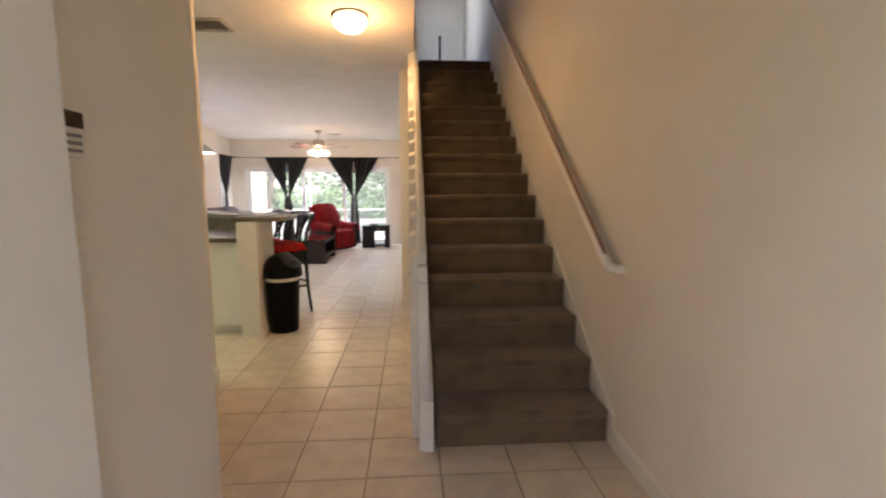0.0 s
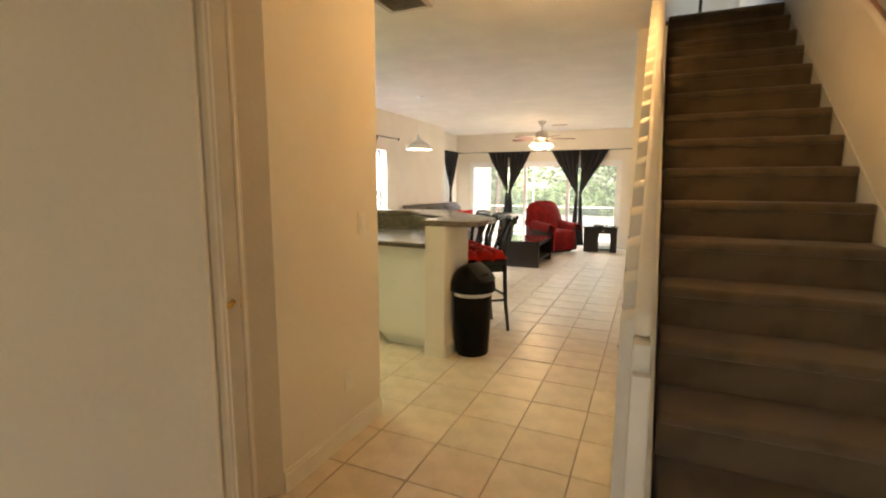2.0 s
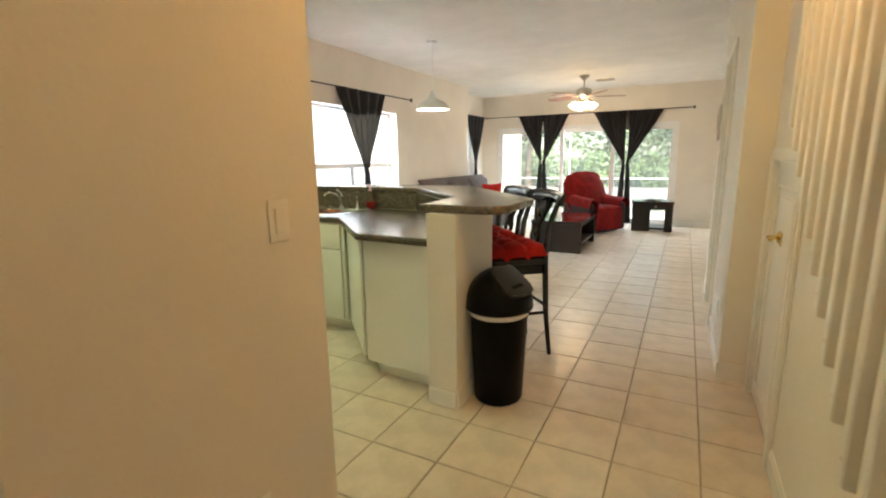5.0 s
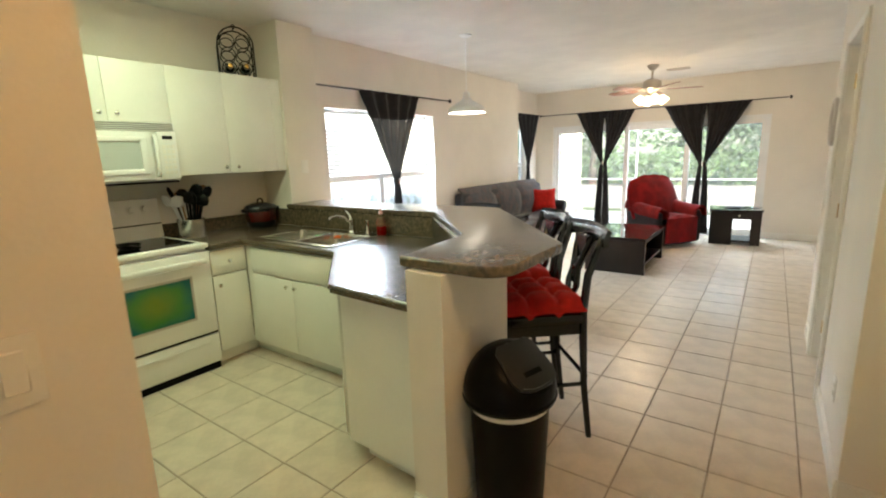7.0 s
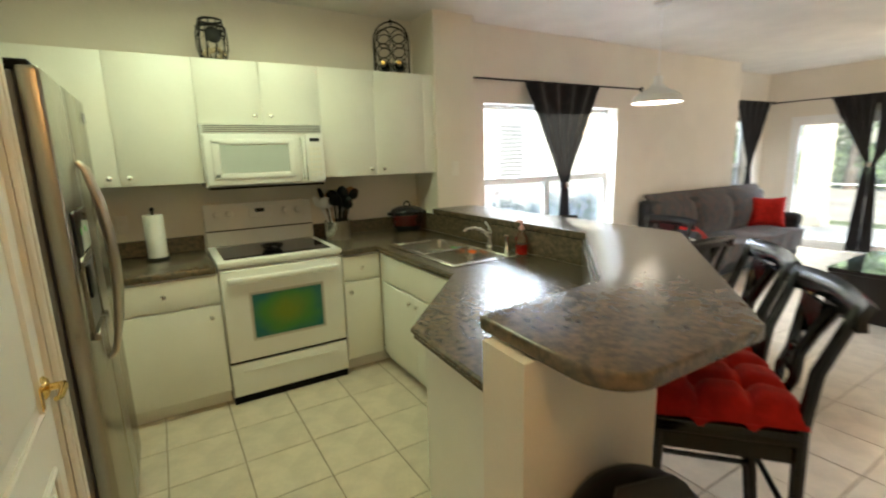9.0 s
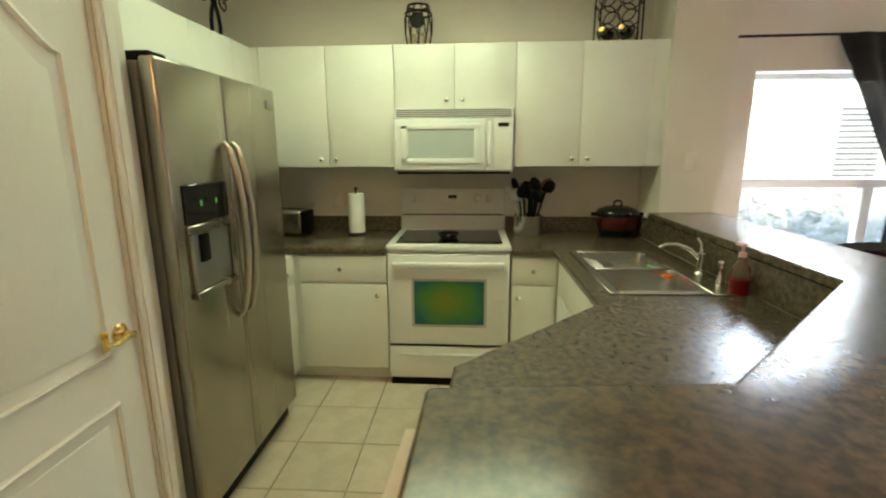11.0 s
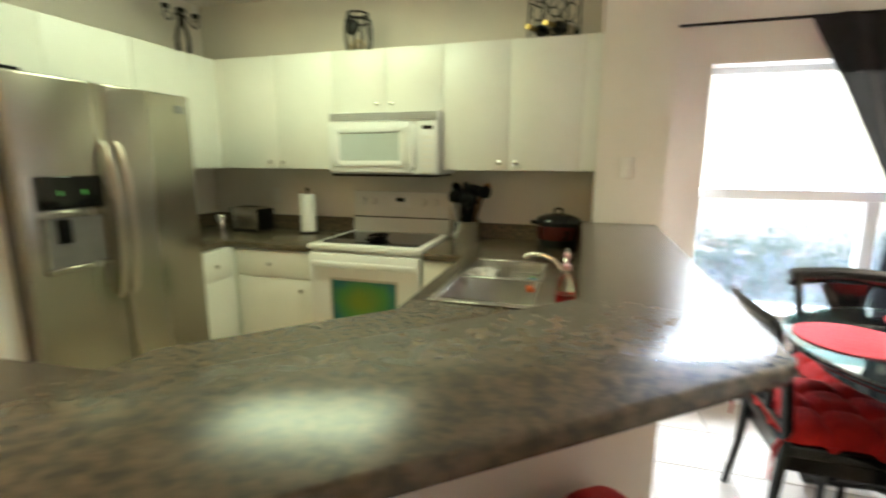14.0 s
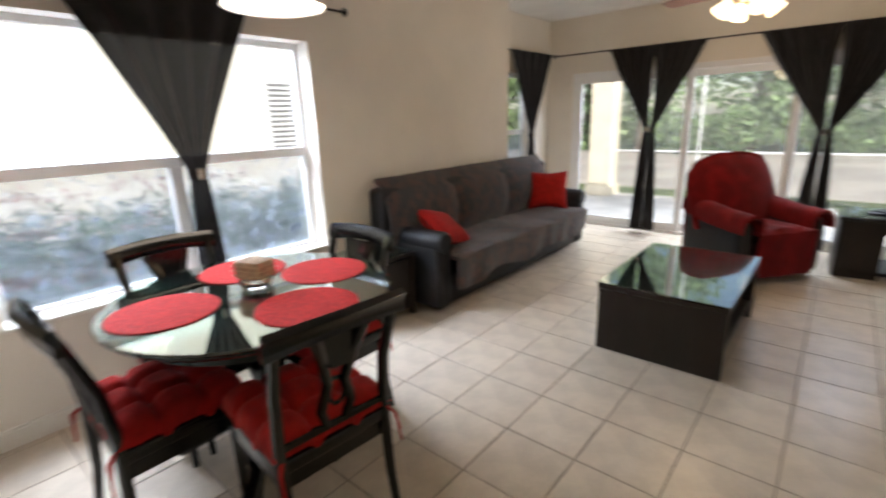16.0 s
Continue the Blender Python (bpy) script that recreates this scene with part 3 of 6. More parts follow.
part("handrail", turned(box(-0.034, 0.012, 0.04, 4.0, -0.035, 0.035, 0.016, 3), Matrix(((1, 0, 0, 0), (0, 0.80, 0, 0.02), (0, SL * 0.80, 1, rail_z(0.02)), (0, 0, 0, 1)))), M_TRIM, rail, "cream painted handrail with rounded edges")
part("subrail", turned(box(-0.011, 0.006, 0.1, 4.0, -0.17, -0.035, 0.003, 1), Matrix(((1, 0, 0, 0), (0, 0.80, 0, 0.05), (0, SL * 0.80, 1, rail_z(0.05)), (0, 0, 0, 1)))), M_TRIM, rail)
for k in range(24):
    y = 0.10 + 0.127 * k
    lo, hi = max(0.02, SL * y - 0.24), rail_z(y) - 0.015
    if hi > H - 0.02:
        break
    b = box(-0.072, -0.012, y - 0.019, y + 0.019, lo, hi, 0.004, 1)
    for v in b.verts:
        if v.co.z > hi - 0.03:
            v.co.z += SL * (v.co.y - y) + 0.3 * (v.co.x + 0.042)
        elif v.co.z < lo + 0.03:
            v.co.z += SL * (v.co.y - y) - 0.2 * (v.co.x + 0.042)
    part("baluster", b, M_TRIM, rail)
    for z in (hi - 0.10, hi - 0.15, lo + 0.06):
        part("screw_plug", turned(lathe([(0, 0), (0.006, 0), (0.005, 0.002), (0, 0.003)], 8), pose(-0.0725, y, z, 0, -90, 0)), M_GREYPL if z > hi - 0.11 else M_TRIM, rail)
part("newel", join(box(-0.034, 0.016, -0.030, 0.085, 0.0, 0.86, 0.006, 2), box(-0.034, 0.012, 0.0, 0.085, 0.84, 0.935, 0.006, 2)), M_TRIM, rail, "white painted bottom post")

wr = thing("wall_handrail", pose(1.56, S0, 0), "cream wooden handrail fixed to the stair wall", "handrail")
part("rail", join(tube([(-0.062, -0.07, 0.93), (-0.062, -0.03, 0.955), (-0.062, 4.1, 0.955 + SL * 4.13)], [0.024, 0.027, 0.027], 12), tube([(-0.062, -0.07, 0.93), (-0.03, -0.085, 0.92), (-0.002, -0.085, 0.92)], [0.024, 0.024, 0.024], 12)), M_TRIM, wr)
part("top_cap", tube([(-0.062, -0.02, 0.988), (-0.062, 4.1, 0.988 + SL * 4.12)], 0.013, 8), M_BLADE, wr, "brown stained top edge")
for y in (0.5, 2.0, 3.5):
    part("bracket", tube([(-0.062, y, 0.93 + SL * (y - 0.0)), (-0.04, y, 0.89 + SL * (y - 0.0)), (-0.001, y, 0.89 + SL * (y - 0.0))], 0.008, 8), M_BRASS, wr)
up = thing("landing_door", pose(1.50, 9.17, 2.912, 0, 0, 180), "open doorway casing on the upper landing", "door", "", "structure")
part("casing", join(box(0, 0.07, 0, 0.015, 0, 2.0), box(0.30, 0.33, 0.0, 0.02, 0, 1.2)), M_TRIM, up, smooth=False)
# A plain dark post at the stair head, with no bulb or light.
lp = thing("floor_lamp", pose(1.06, 8.7, 2.912), "dark slim post on the upper landing", "lamp")
part("pole", join(tube([(0, 0, 0.02), (0, 0, 1.0)], 0.02, 10), lathe([(0, 0), (0.11, 0), (0.10, 0.02), (0, 0.025)], 20)), M_IRON, lp)

# ---- kitchen ----
CT = 0.90


def knob(parent, x, z):
    part("knob", turned(lathe([(0.0, 0.0), (0.007, 0.0), (0.006, 0.012), (0.014, 0.018), (0.014, 0.024), (0.008, 0.029), (0.0, 0.030)], 14), pose(x, -0.018, z, 90, 0, 0)), M_CHROME, parent, "small chrome knob")


def cab_door(parent, x0, x1, z0, z1, knob_at=None, name="cabinet_door"):
    dr = part(name, box(x0 + 0.0015, x1 - 0.0015, -0.018, 0.0, z0 + 0.002, z1 - 0.002, 0.003, 2), M_CAB, parent)
    if knob_at:
        knob(dr, *knob_at)
    return dr


def base_unit(m, w, depth, fronts, label, toe=0.07, top=CT - 0.042, before=0.0, after=0.0):
    u = thing("base_cabinet", m, label, "cabinet", "white base cabinets")
    part("body", join(box(0.0, w, 0.02, depth, 0.10, top), box(0.0, w, 0.001, 0.019, 0.10, CT - 0.042)), M_CAB, u, smooth=False)
    part("toe_kick", box(-before, w + after, toe, toe + 0.02, 0.0, 0.10), M_CAB, u, smooth=False)
    for kind, x0, x1, z0, z1, kn in fronts:
        cab_door(u, x0, x1, z0, z1, kn, "drawer_front" if kind == "drawer" else "cabinet_door")
    return u


base_unit(pose(-3.07, 3.70, 0, 0, 0, 90), 0.59, 0.64, [("drawer", 0.04, 0.59, 0.68, 0.85, (0.30, 0.765)), ("door", 0.04, 0.59, 0.11, 0.67, (0.53, 0.60))], "white base cabinet with a drawer beside the range", before=0.068)
base_unit(pose(-2.69, 3.70, 0, 0, 0, 180), 0.38, 0.70, [("drawer", 0.0, 0.33, 0.68, 0.85, (0.18, 0.765)), ("door", 0.0, 0.33, 0.11, 0.67, None)], "white corner base cabinet beside the refrigerator", after=0.092)
base_unit(pose(-3.07, 5.055, 0, 0, 0, 90), 0.275, 0.64, [("drawer", 0.0, 0.26, 0.68, 0.85, (0.13, 0.765)), ("door", 0.0, 0.26, 0.11, 0.67, (0.04, 0.60))], "narrow white base cabinet with a drawer", after=0.07)
base_unit(pose(-3.07, 5.335, 0, 0, 0, 0), 1.02, 0.60, [("panel", 0.09, 1.0, 0.66, 0.85, None), ("door", 0.09, 0.545, 0.11, 0.65, (0.50, 0.60)), ("door", 0.545, 1.0, 0.11, 0.65, (0.59, 0.60))], "white sink cabinet with two doors", 0.07, 0.68, before=0.092)
diag_unit = thing("base_cabinet", pose(0, 0, 0), "white angled end cabinet of the peninsula", "cabinet", "white base cabinets")
part("body", prism([(-2.02, 5.36), (-1.475, 4.825), (-0.988, 4.80), (-0.988, 5.165), (-1.12, 5.28), (-1.76, 5.93), (-2.02, 5.93)], 0.10, CT - 0.042), M_CAB, diag_unit, smooth=False)
part("toe_kick", prism([(-1.98, 5.43), (-1.43, 4.89), (-0.988, 4.86), (-0.988, 5.12), (-1.80, 5.88)], 0.0, 0.10), M_CAB, diag_unit, smooth=False)
ang = part("cabinet_door", turned(box(0.02, 0.73, -0.018, 0, 0.113, 0.85, 0.004, 2), pose(-2.02, 5.36, 0, 0, 0, -45)), M_CAB, diag_unit)
part("end_panel", turned(box(0.0, 0.484, -0.012, 0, 0.103, 0.857, 0.002, 1), pose(-1.475, 4.825, 0, 0, 0, -3.1)), M_CAB, diag_unit)

SX0, SX1, SY0, SY1 = -2.98, -2.18, 5.39, 5.86
cl = CT - 0.04
left_top = prism([(-3.72, 3.00), (-2.69, 3.00), (-2.69, 3.66), (-3.04, 3.66), (-3.04, 4.285), (-3.72, 4.285)], cl, CT, 0.008)
right_top = join(prism([(-3.72, 5.055), (-3.04, 5.055), (-3.04, 5.305), (SX0, 5.305), (SX0, 5.945), (-3.72, 5.945)], cl, CT), box(SX0, SX1, 5.305, SY0, cl, CT), box(SX0, SX1, SY1, 5.945, cl, CT),
                 prism([(SX1, 5.305), (-2.05, 5.305), (-1.495, 4.775), (-0.988, 4.745), (-0.988, 5.16), (-1.09, 5.26), (-1.765, 5.945), (SX1, 5.945)], cl, CT))
solid_ct = thing("worktop", pose(0, 0, 0), "dark brown mottled laminate kitchen worktop", "worktop")
part("worktop_slab", left_top, M_LAM, solid_ct)
part("worktop_slab", right_top, M_LAM, solid_ct, smooth=False)
part("edge_strip", join(tube([(-3.04, 5.06, CT - 0.012), (-3.04, 5.305, CT - 0.012), (-2.05, 5.305, CT - 0.012), (-1.495, 4.775, CT - 0.012), (-0.988, 4.745, CT - 0.012)], 0.0115, 8)), M_LAM, solid_ct)
part("backsplash", join(box(-3.72, -3.70, 3.02, 4.285, CT, 1.005, 0.003, 1), box(-3.72, -2.69, 3.00, 3.02, CT, 1.005, 0.003, 1)), M_LAM, solid_ct)

part("backsplash", box(-3.72, -3.70, 5.055, 5.945, CT, 1.005, 0.003, 1), M_LAM, solid_ct)
BT = 1.085
pony = [(-3.35, 6.00), (-3.72, 6.00), (-3.72, 5.96), (-1.77, 5.96), (-1.10, 5.275), (-0.985, 5.17), (-0.985, 4.71), (-0.815, 4.70), (-0.815, 5.20), (-1.66, 6.14), (-3.35, 6.14)]
solid("wall_bar", prism(pony, 0, BT - 0.045), M_WALL, "low white painted wall under the breakfast bar", "wall")
skirting([(-0.815, 4.70, -0.985, 4.71), (-0.815, 5.20, -0.815, 4.70)], "trim")
bar = thing("breakfast_bar", pose(0, 0, 0), "dark brown mottled laminate breakfast bar with rounded corners", "worktop")


def corner(px, py, r, a0, a1, n=6):
    return [(px + r * math.cos(radians(a0 + (a1 - a0) * k / n)), py + r * math.sin(radians(a0 + (a1 - a0) * k / n))) for k in range(n + 1)]


bar_plan = ([(-3.35, 5.94), (-1.755, 5.94), (-1.085, 5.265)] + corner(-1.028, 4.752, 0.015, 180, 270, 3) + corner(-0.70, 4.845, 0.12, 268, 360) + corner(-0.64, 5.235, 0.06, 0, 45, 3)
            + corner(-1.50, 6.24, 0.09, 45, 90, 3) + [(-3.35, 6.345)])
part("bar_slab", prism(bar_plan, BT - 0.042, BT, 0.010, 3), M_LAM, bar)
part("splash_panel", join(prism([(-3.72, 5.957), (-1.772, 5.957), (-1.104, 5.273), (-0.989, 5.168), (-0.989, 4.75), (-1.0, 4.75), (-1.0, 5.164), (-1.112, 5.267), (-1.776, 5.946), (-3.72, 5.946)], CT + 0.001, BT - 0.043)), M_LAM, bar, smooth=False)

# sink
snk = thing("kitchen_sink", pose(SX0, SY0, CT), "double-bowl stainless steel kitchen sink", "sink")
sw, sdp = SX1 - SX0, SY1 - SY0
part("rim", join(box(-0.012, sw + 0.012, -0.012, 0.025, 0.0005, 0.008, 0.003, 1), box(-0.012, sw + 0.012, sdp - 0.075, sdp + 0.012, 0.0005, 0.008, 0.003, 1), box(-0.012, 0.025, 0.025, sdp - 0.075, 0.0005, 0.008, 0.003, 1),
                 box(sw - 0.025, sw + 0.012, 0.025, sdp - 0.075, 0.0005, 0.008, 0.003, 1), box(sw * 0.5 - 0.014, sw * 0.5 + 0.014, 0.025, sdp - 0.075, 0.0005, 0.008, 0.003, 1)), M_SINK, snk)


def bowl(x0, x1, y0, y1, deep):
    bm = bmesh.new()
    rings = []
    for z, inset, rad in ((0.006, 0.0, 0.05), (-0.02, 0.004, 0.05), (-deep + 0.03, 0.015, 0.06), (-deep, 0.045, 0.05)):
        ring = []
        for cx, cy, a in ((x1 - inset - rad, y1 - inset - rad, 0), (x0 + inset + rad, y1 - inset - rad, 90), (x0 + inset + rad, y0 + inset + rad, 180), (x1 - inset - rad, y0 + inset + rad, 270)):
            ring += [bm.verts.new((cx + rad * math.cos(radians(a + 15 * k)), cy + rad * math.sin(radians(a + 15 * k)), z)) for k in range(7)]
        rings.append(ring)
    for a, b in zip(rings, rings[1:]):
        for k in range(len(a)):
            bm.faces.new((a[k], b[k], b[(k + 1) % len(a)], a[(k + 1) % len(a)]))
    bm.faces.new(rings[-1])
    return bm


for x0, x1 in ((0.02, sw * 0.5 - 0.01), (sw * 0.5 + 0.01, sw - 0.02)):
    b = part("bowl", bowl(x0, x1, 0.02, sdp - 0.07, 0.17), M_SINK, snk)
    part("drain", turned(lathe([(0.0, 0.002), (0.03, 0.002), (0.04, 0.004), (0.042, 0.0)], 18), pose((x0 + x1) / 2, 0.2, -0.17)), M_CHROME, b)
fau = thing("faucet", pose(-2.50, 5.885, CT) @ Matrix.Scale(0.86, 4), "chrome kitchen faucet with a single lever", "faucet")
part("body", join(lathe([(0.0, 0.0), (0.035, 0.0), (0.032, 0.012), (0.022, 0.02), (0.020, 0.10), (0.024, 0.12), (0.0, 0.135)], 18), box(-0.12, 0.12, -0.025, 0.025, 0.0, 0.008, 0.003, 1)), M_CHROME, fau)
part("spout", tube([(0, -0.01, 0.09), (-0.02, -0.06, 0.14), (-0.04, -0.12, 0.16), (-0.05, -0.18, 0.155), (-0.055, -0.205, 0.135)], [0.013, 0.012, 0.011, 0.011, 0.012], 10), M_CHROME, fau)
part("lever_handle", tube([(0, 0, 0.125), (-0.02, 0.0, 0.16), (-0.07, 0.005, 0.19)], [0.012, 0.009, 0.007], 8), M_CHROME, fau)
spr = thing("sink_sprayer", pose(-2.34, 5.895, CT), "small chrome side sprayer beside the faucet", "sprayer")
part("body", lathe([(0.0, 0.0), (0.022, 0.0), (0.018, 0.02), (0.012, 0.03), (0.013, 0.08), (0.017, 0.10), (0.0, 0.11)], 14), M_CHROME, spr)
soap = thing("soap_bottle", pose(-2.20, 5.895, CT) @ Matrix.Diagonal((0.95, 0.95, 0.86, 1)), "clear soap bottle half full of red liquid with a pink pump", "bottle")
part("bottle_body", lathe([(0.0, 0.0), (0.036, 0.0), (0.038, 0.02), (0.036, 0.13), (0.016, 0.16), (0.014, 0.18), (0.0, 0.18)], 20), M_SOAP, soap)
part("liquid", lathe([(0.0, 0.003), (0.033, 0.003), (0.034, 0.075), (0.0, 0.076)], 20), M_SOAPRED, soap, "red liquid soap")
part("pump", join(lathe([(0.0, 0.18), (0.016, 0.18), (0.016, 0.20), (0.006, 0.205), (0.006, 0.23), (0.0, 0.23)], 14), box(-0.045, 0.014, -0.010, 0.010, 0.228, 0.243, 0.004, 2)), M_PINK, soap, "pink plastic pump top")
drk = thing("dish_rack", pose(-2.95, 5.60, CT - 0.05), "small wire dish drying rack in the rear of the sink", "dish rack")
part("rack_frame", tube([(0.0, 0.0, 0.0), (0.34, 0.0, 0.0), (0.34, 0.17, 0.0), (0.0, 0.17, 0.0)], 0.004, 6, True), M_CHROME, drk)
for k in range(14):
    part("rack_wire", tube([(0.02 + 0.023 * k, 0.0, 0.0), (0.02 + 0.023 * k, 0.155, -0.006), (0.02 + 0.023 * k, 0.17, 0.045)], 0.0022, 5), M_CHROME, drk)
cloth = thing("dish_cloth", pose(-2.86, 5.46, CT - 0.06), "crumpled pale dish cloth hung in the sink", "cloth")
part("fabric", sheet(lambda u, v: Vector((0.20 * (u - 0.5), 0.13 * (v - 0.5), 0.03 * noise.noise((u * 4, v * 4, 2)) + 0.02 * math.sin(9 * u))), 14, 10, 0.006), M_CLOTH, cloth)
for nm, mt, px, sz, lb in (("sponge", M_ORANGE, -2.50, (0.05, 0.03, 0.02), "orange sponge in the sink"), ("sponge", M_BLUE, -2.62, (0.07, 0.04, 0.02), "blue sponge in the sink"), ("dish_brush", M_GREENB, -2.68, (0.11, 0.015, 0.012), "green dish brush in the sink")):
    s_ = thing(nm, pose(px, 5.74, CT - 0.02, 0, 0, 15), lb, nm.replace("_", " "))
    part("body", box(-sz[0] / 2, sz[0] / 2, -sz[1] / 2, sz[1] / 2, 0, sz[2], 0.006, 2), mt, s_)

# range
rng = thing("range", pose(-3.06, 4.29, 0, 0, 0, 90), "white freestanding electric range with a black glass top", "range")
part("body", box(0.004, 0.756, 0.02, 0.63, 0.03, 0.89, 0.004, 1), M_WHITE, rng)
part("cooktop_frame", box(0.0, 0.76, -0.02, 0.60, 0.885, 0.918, 0.008, 2), M_WHITE, rng)
part("cooktop_glass", box(0.05, 0.71, 0.05, 0.54, 0.917, 0.921, 0.001, 1), M_BLACKGLASS, rng, "glossy black glass cooktop")
od = part("oven_door", box(0.008, 0.752, -0.028, 0.018, 0.285, 0.865, 0.010, 2), M_WHITE, rng)
part("oven_window", box(0.17, 0.60, -0.031, -0.020, 0.42, 0.70, 0.002, 1), M_OVENGLASS, od, "dark tinted oven window with green reflections painted on")
part("window_frame", join(box(0.155, 0.615, -0.0305, -0.020, 0.405, 0.42), box(0.155, 0.615, -0.0305, -0.020, 0.70, 0.715), box(0.155, 0.17, -0.0305, -0.020, 0.42, 0.70), box(0.60, 0.615, -0.0305, -0.020, 0.42, 0.70)), M_VENT, od, "grey frame round the oven window", False)
part("oven_handle", join(box(0.04, 0.72, -0.062, -0.036, 0.785, 0.822, 0.012, 3), box(0.05, 0.09, -0.05, -0.02, 0.79, 0.815), box(0.67, 0.71, -0.05, -0.02, 0.79, 0.815)), M_WHITE, od)
dw = part("storage_drawer", box(0.008, 0.752, -0.022, 0.018, 0.055, 0.268, 0.008, 2), M_WHITE, rng)
part("drawer_lip", box(0.08, 0.68, -0.030, -0.020, 0.205, 0.225, 0.004, 2), M_WHITE, dw)
part("base_gap", box(0.01, 0.75, 0.0, 0.5, 0.0, 0.05), M_PLASTIC, rng, "black recessed base", False)
part("gap_line", box(0.008, 0.752, -0.012, 0.019, 0.27, 0.284), M_PLASTIC, rng, smooth=False)
bk = part("backguard", turned(box(0.004, 0.756, 0.0, 0.055, 0.0, 0.30, 0.010, 2), pose(0, 0.60, 0.915, -6, 0, 0)), M_WHITE, rng)
part("seam", turned(box(0.01, 0.75, -0.003, 0.0, 0.105, 0.113), pose(0, 0.60, 0.915, -6, 0, 0)), M_PLASTIC, bk, smooth=False)
part("clock_panel", turned(box(0.30, 0.46, -0.004, 0.0, 0.185, 0.265, 0.002, 1), pose(0, 0.60, 0.915, -6, 0, 0)), M_FRAME, bk)
part("display", turned(box(0.345, 0.41, -0.006, -0.003, 0.225, 0.252), pose(0, 0.60, 0.915, -6, 0, 0)), M_BLACKGLASS, bk, "dark clock display", False)
for kx in (0.09, 0.17, 0.56, 0.65):
    kn = part("control_knob", turned(lathe([(0, 0), (0.030, 0), (0.030, 0.004), (0.021, 0.008), (0.019, 0.026), (0, 0.028)], 20), pose(0, 0.60, 0.915, -6, 0, 0) @ pose(kx, -0.001, 0.225, 90, 0, 0)), M_WHITE, bk)
spoon = thing("spoon_rest", pose(-3.30, 4.66, 0.922) @ Matrix.Scale(1.25, 4), "small black spoon rest on the cooktop", "spoon rest")
part("dish", join(turned(lathe([(0.0, 0.004), (0.035, 0.004), (0.055, 0.016), (0.058, 0.016), (0.040, 0.0), (0.0, 0.0)], 20), Matrix.Diagonal((1.25, 1, 1.4, 1))), box(0.03, 0.13, -0.012, 0.012, 0.012, 0.022, 0.004, 2)), M_PLASTIC, spoon)

# microwave over the range
mw = thing("microwave", pose(-3.33, 4.31, 1.345, 0, 0, 90) @ Matrix.Diagonal((1, 1, 0.918, 1)), "white over-the-range microwave with a vent grille", "microwave")
part("body", box(0.0, 0.76, 0.0, 0.38, 0.0, 0.425, 0.006, 1), M_WHITE, mw)
part("underside", box(0.02, 0.74, -0.01, 0.36, -0.014, 0.0), M_PLASTIC, mw, "black underside", False)
part("vent_grille", box(0.01, 0.75, -0.012, 0.0, 0.365, 0.423, 0.003, 1), M_WHITE, mw)
for k in range(4):
    part("vent_slot", box(0.02, 0.74, -0.0135, -0.010, 0.372 + 0.013 * k, 0.379 + 0.013 * k), M_RECESS, mw, smooth=False)
md = part("microwave_door", box(0.008, 0.585, -0.032, 0.0, 0.012, 0.36, 0.012, 2), M_WHITE, mw)
part("door_bezel", join(box(0.05, 0.555, -0.044, -0.03, 0.055, 0.095, 0.008, 2), box(0.05, 0.555, -0.044, -0.03, 0.285, 0.325, 0.008, 2), box(0.05, 0.095, -0.044, -0.03, 0.06, 0.32, 0.008, 2), box(0.51, 0.555, -0.044, -0.03, 0.06, 0.32, 0.008, 2)), M_WHITE, md)
part("microwave_window", box(0.097, 0.513, -0.036, -0.028, 0.097, 0.283), M_MWGLASS, md, "pale grey mesh window", False)
part("door_pull", tube([(0.605, -0.03, 0.04), (0.605, -0.05, 0.06), (0.605, -0.05, 0.31), (0.605, -0.03, 0.33)], 0.011, 10), M_WHITE, mw)
cp = part("control_panel", box(0.63, 0.752, -0.022, 0.0, 0.012, 0.36, 0.006, 2), M_WHITE, mw)
part("display", box(0.66, 0.725, -0.0245, -0.02, 0.305, 0.33), M_BLACKGLASS, cp, "dark display", False)
for r in range(6):
    for c in range(3):
        part("button", box(0.653 + 0.029 * c, 0.675 + 0.029 * c, -0.0235, -0.021, 0.05 + 0.038 * r, 0.074 + 0.038 * r, 0.002, 1), M_PLATE, cp)

# wall cabinets


def wall_unit(m, w, depth, z0, z1, doors, label):
    u = thing("wall_cabinet", m, label, "cabinet", "white wall cabinets")
    part("body", box(0.0, w, 0.001, depth, z0, z1), M_CAB, u, smooth=False)
    for x0, x1, kn in doors:
        cab_door(u, x0, x1, z0, z1, kn)
    return u


UZ0, UZ1 = 1.375, 2.13
wall_unit(pose(-3.40, 3.38, 0, 0, 0, 90), 0.93, 0.32, UZ0, UZ1, [(0.0, 0.06, None), (0.06, 0.49, (0.44, UZ0 + 0.05)), (0.49, 0.93, (0.54, UZ0 + 0.05))], "white two-door wall cabinet over the toaster")
wall_unit(pose(-3.40, 4.31, 0, 0, 0, 90), 0.77, 0.32, 1.74, UZ1, [(0.0, 0.385, (0.335, 1.79)), (0.385, 0.77, (0.435, 1.79))], "short white wall cabinet above the microwave")
wall_unit(pose(-3.40, 5.08, 0, 0, 0, 90), 0.92, 0.32, UZ0, UZ1, [(0.0, 0.41, (0.36, UZ0 + 0.05)), (0.41, 0.83, (0.46, UZ0 + 0.05)), (0.83, 0.92, None)], "white two-door wall cabinet over the slow cooker")
wall_unit(pose(-1.785, 3.37, 0, 0, 0, 180), 0.945, 0.37, 1.81, UZ1, [(0.0, 0.47, None), (0.47, 0.945, None)], "short white wall cabinet above the refrigerator")
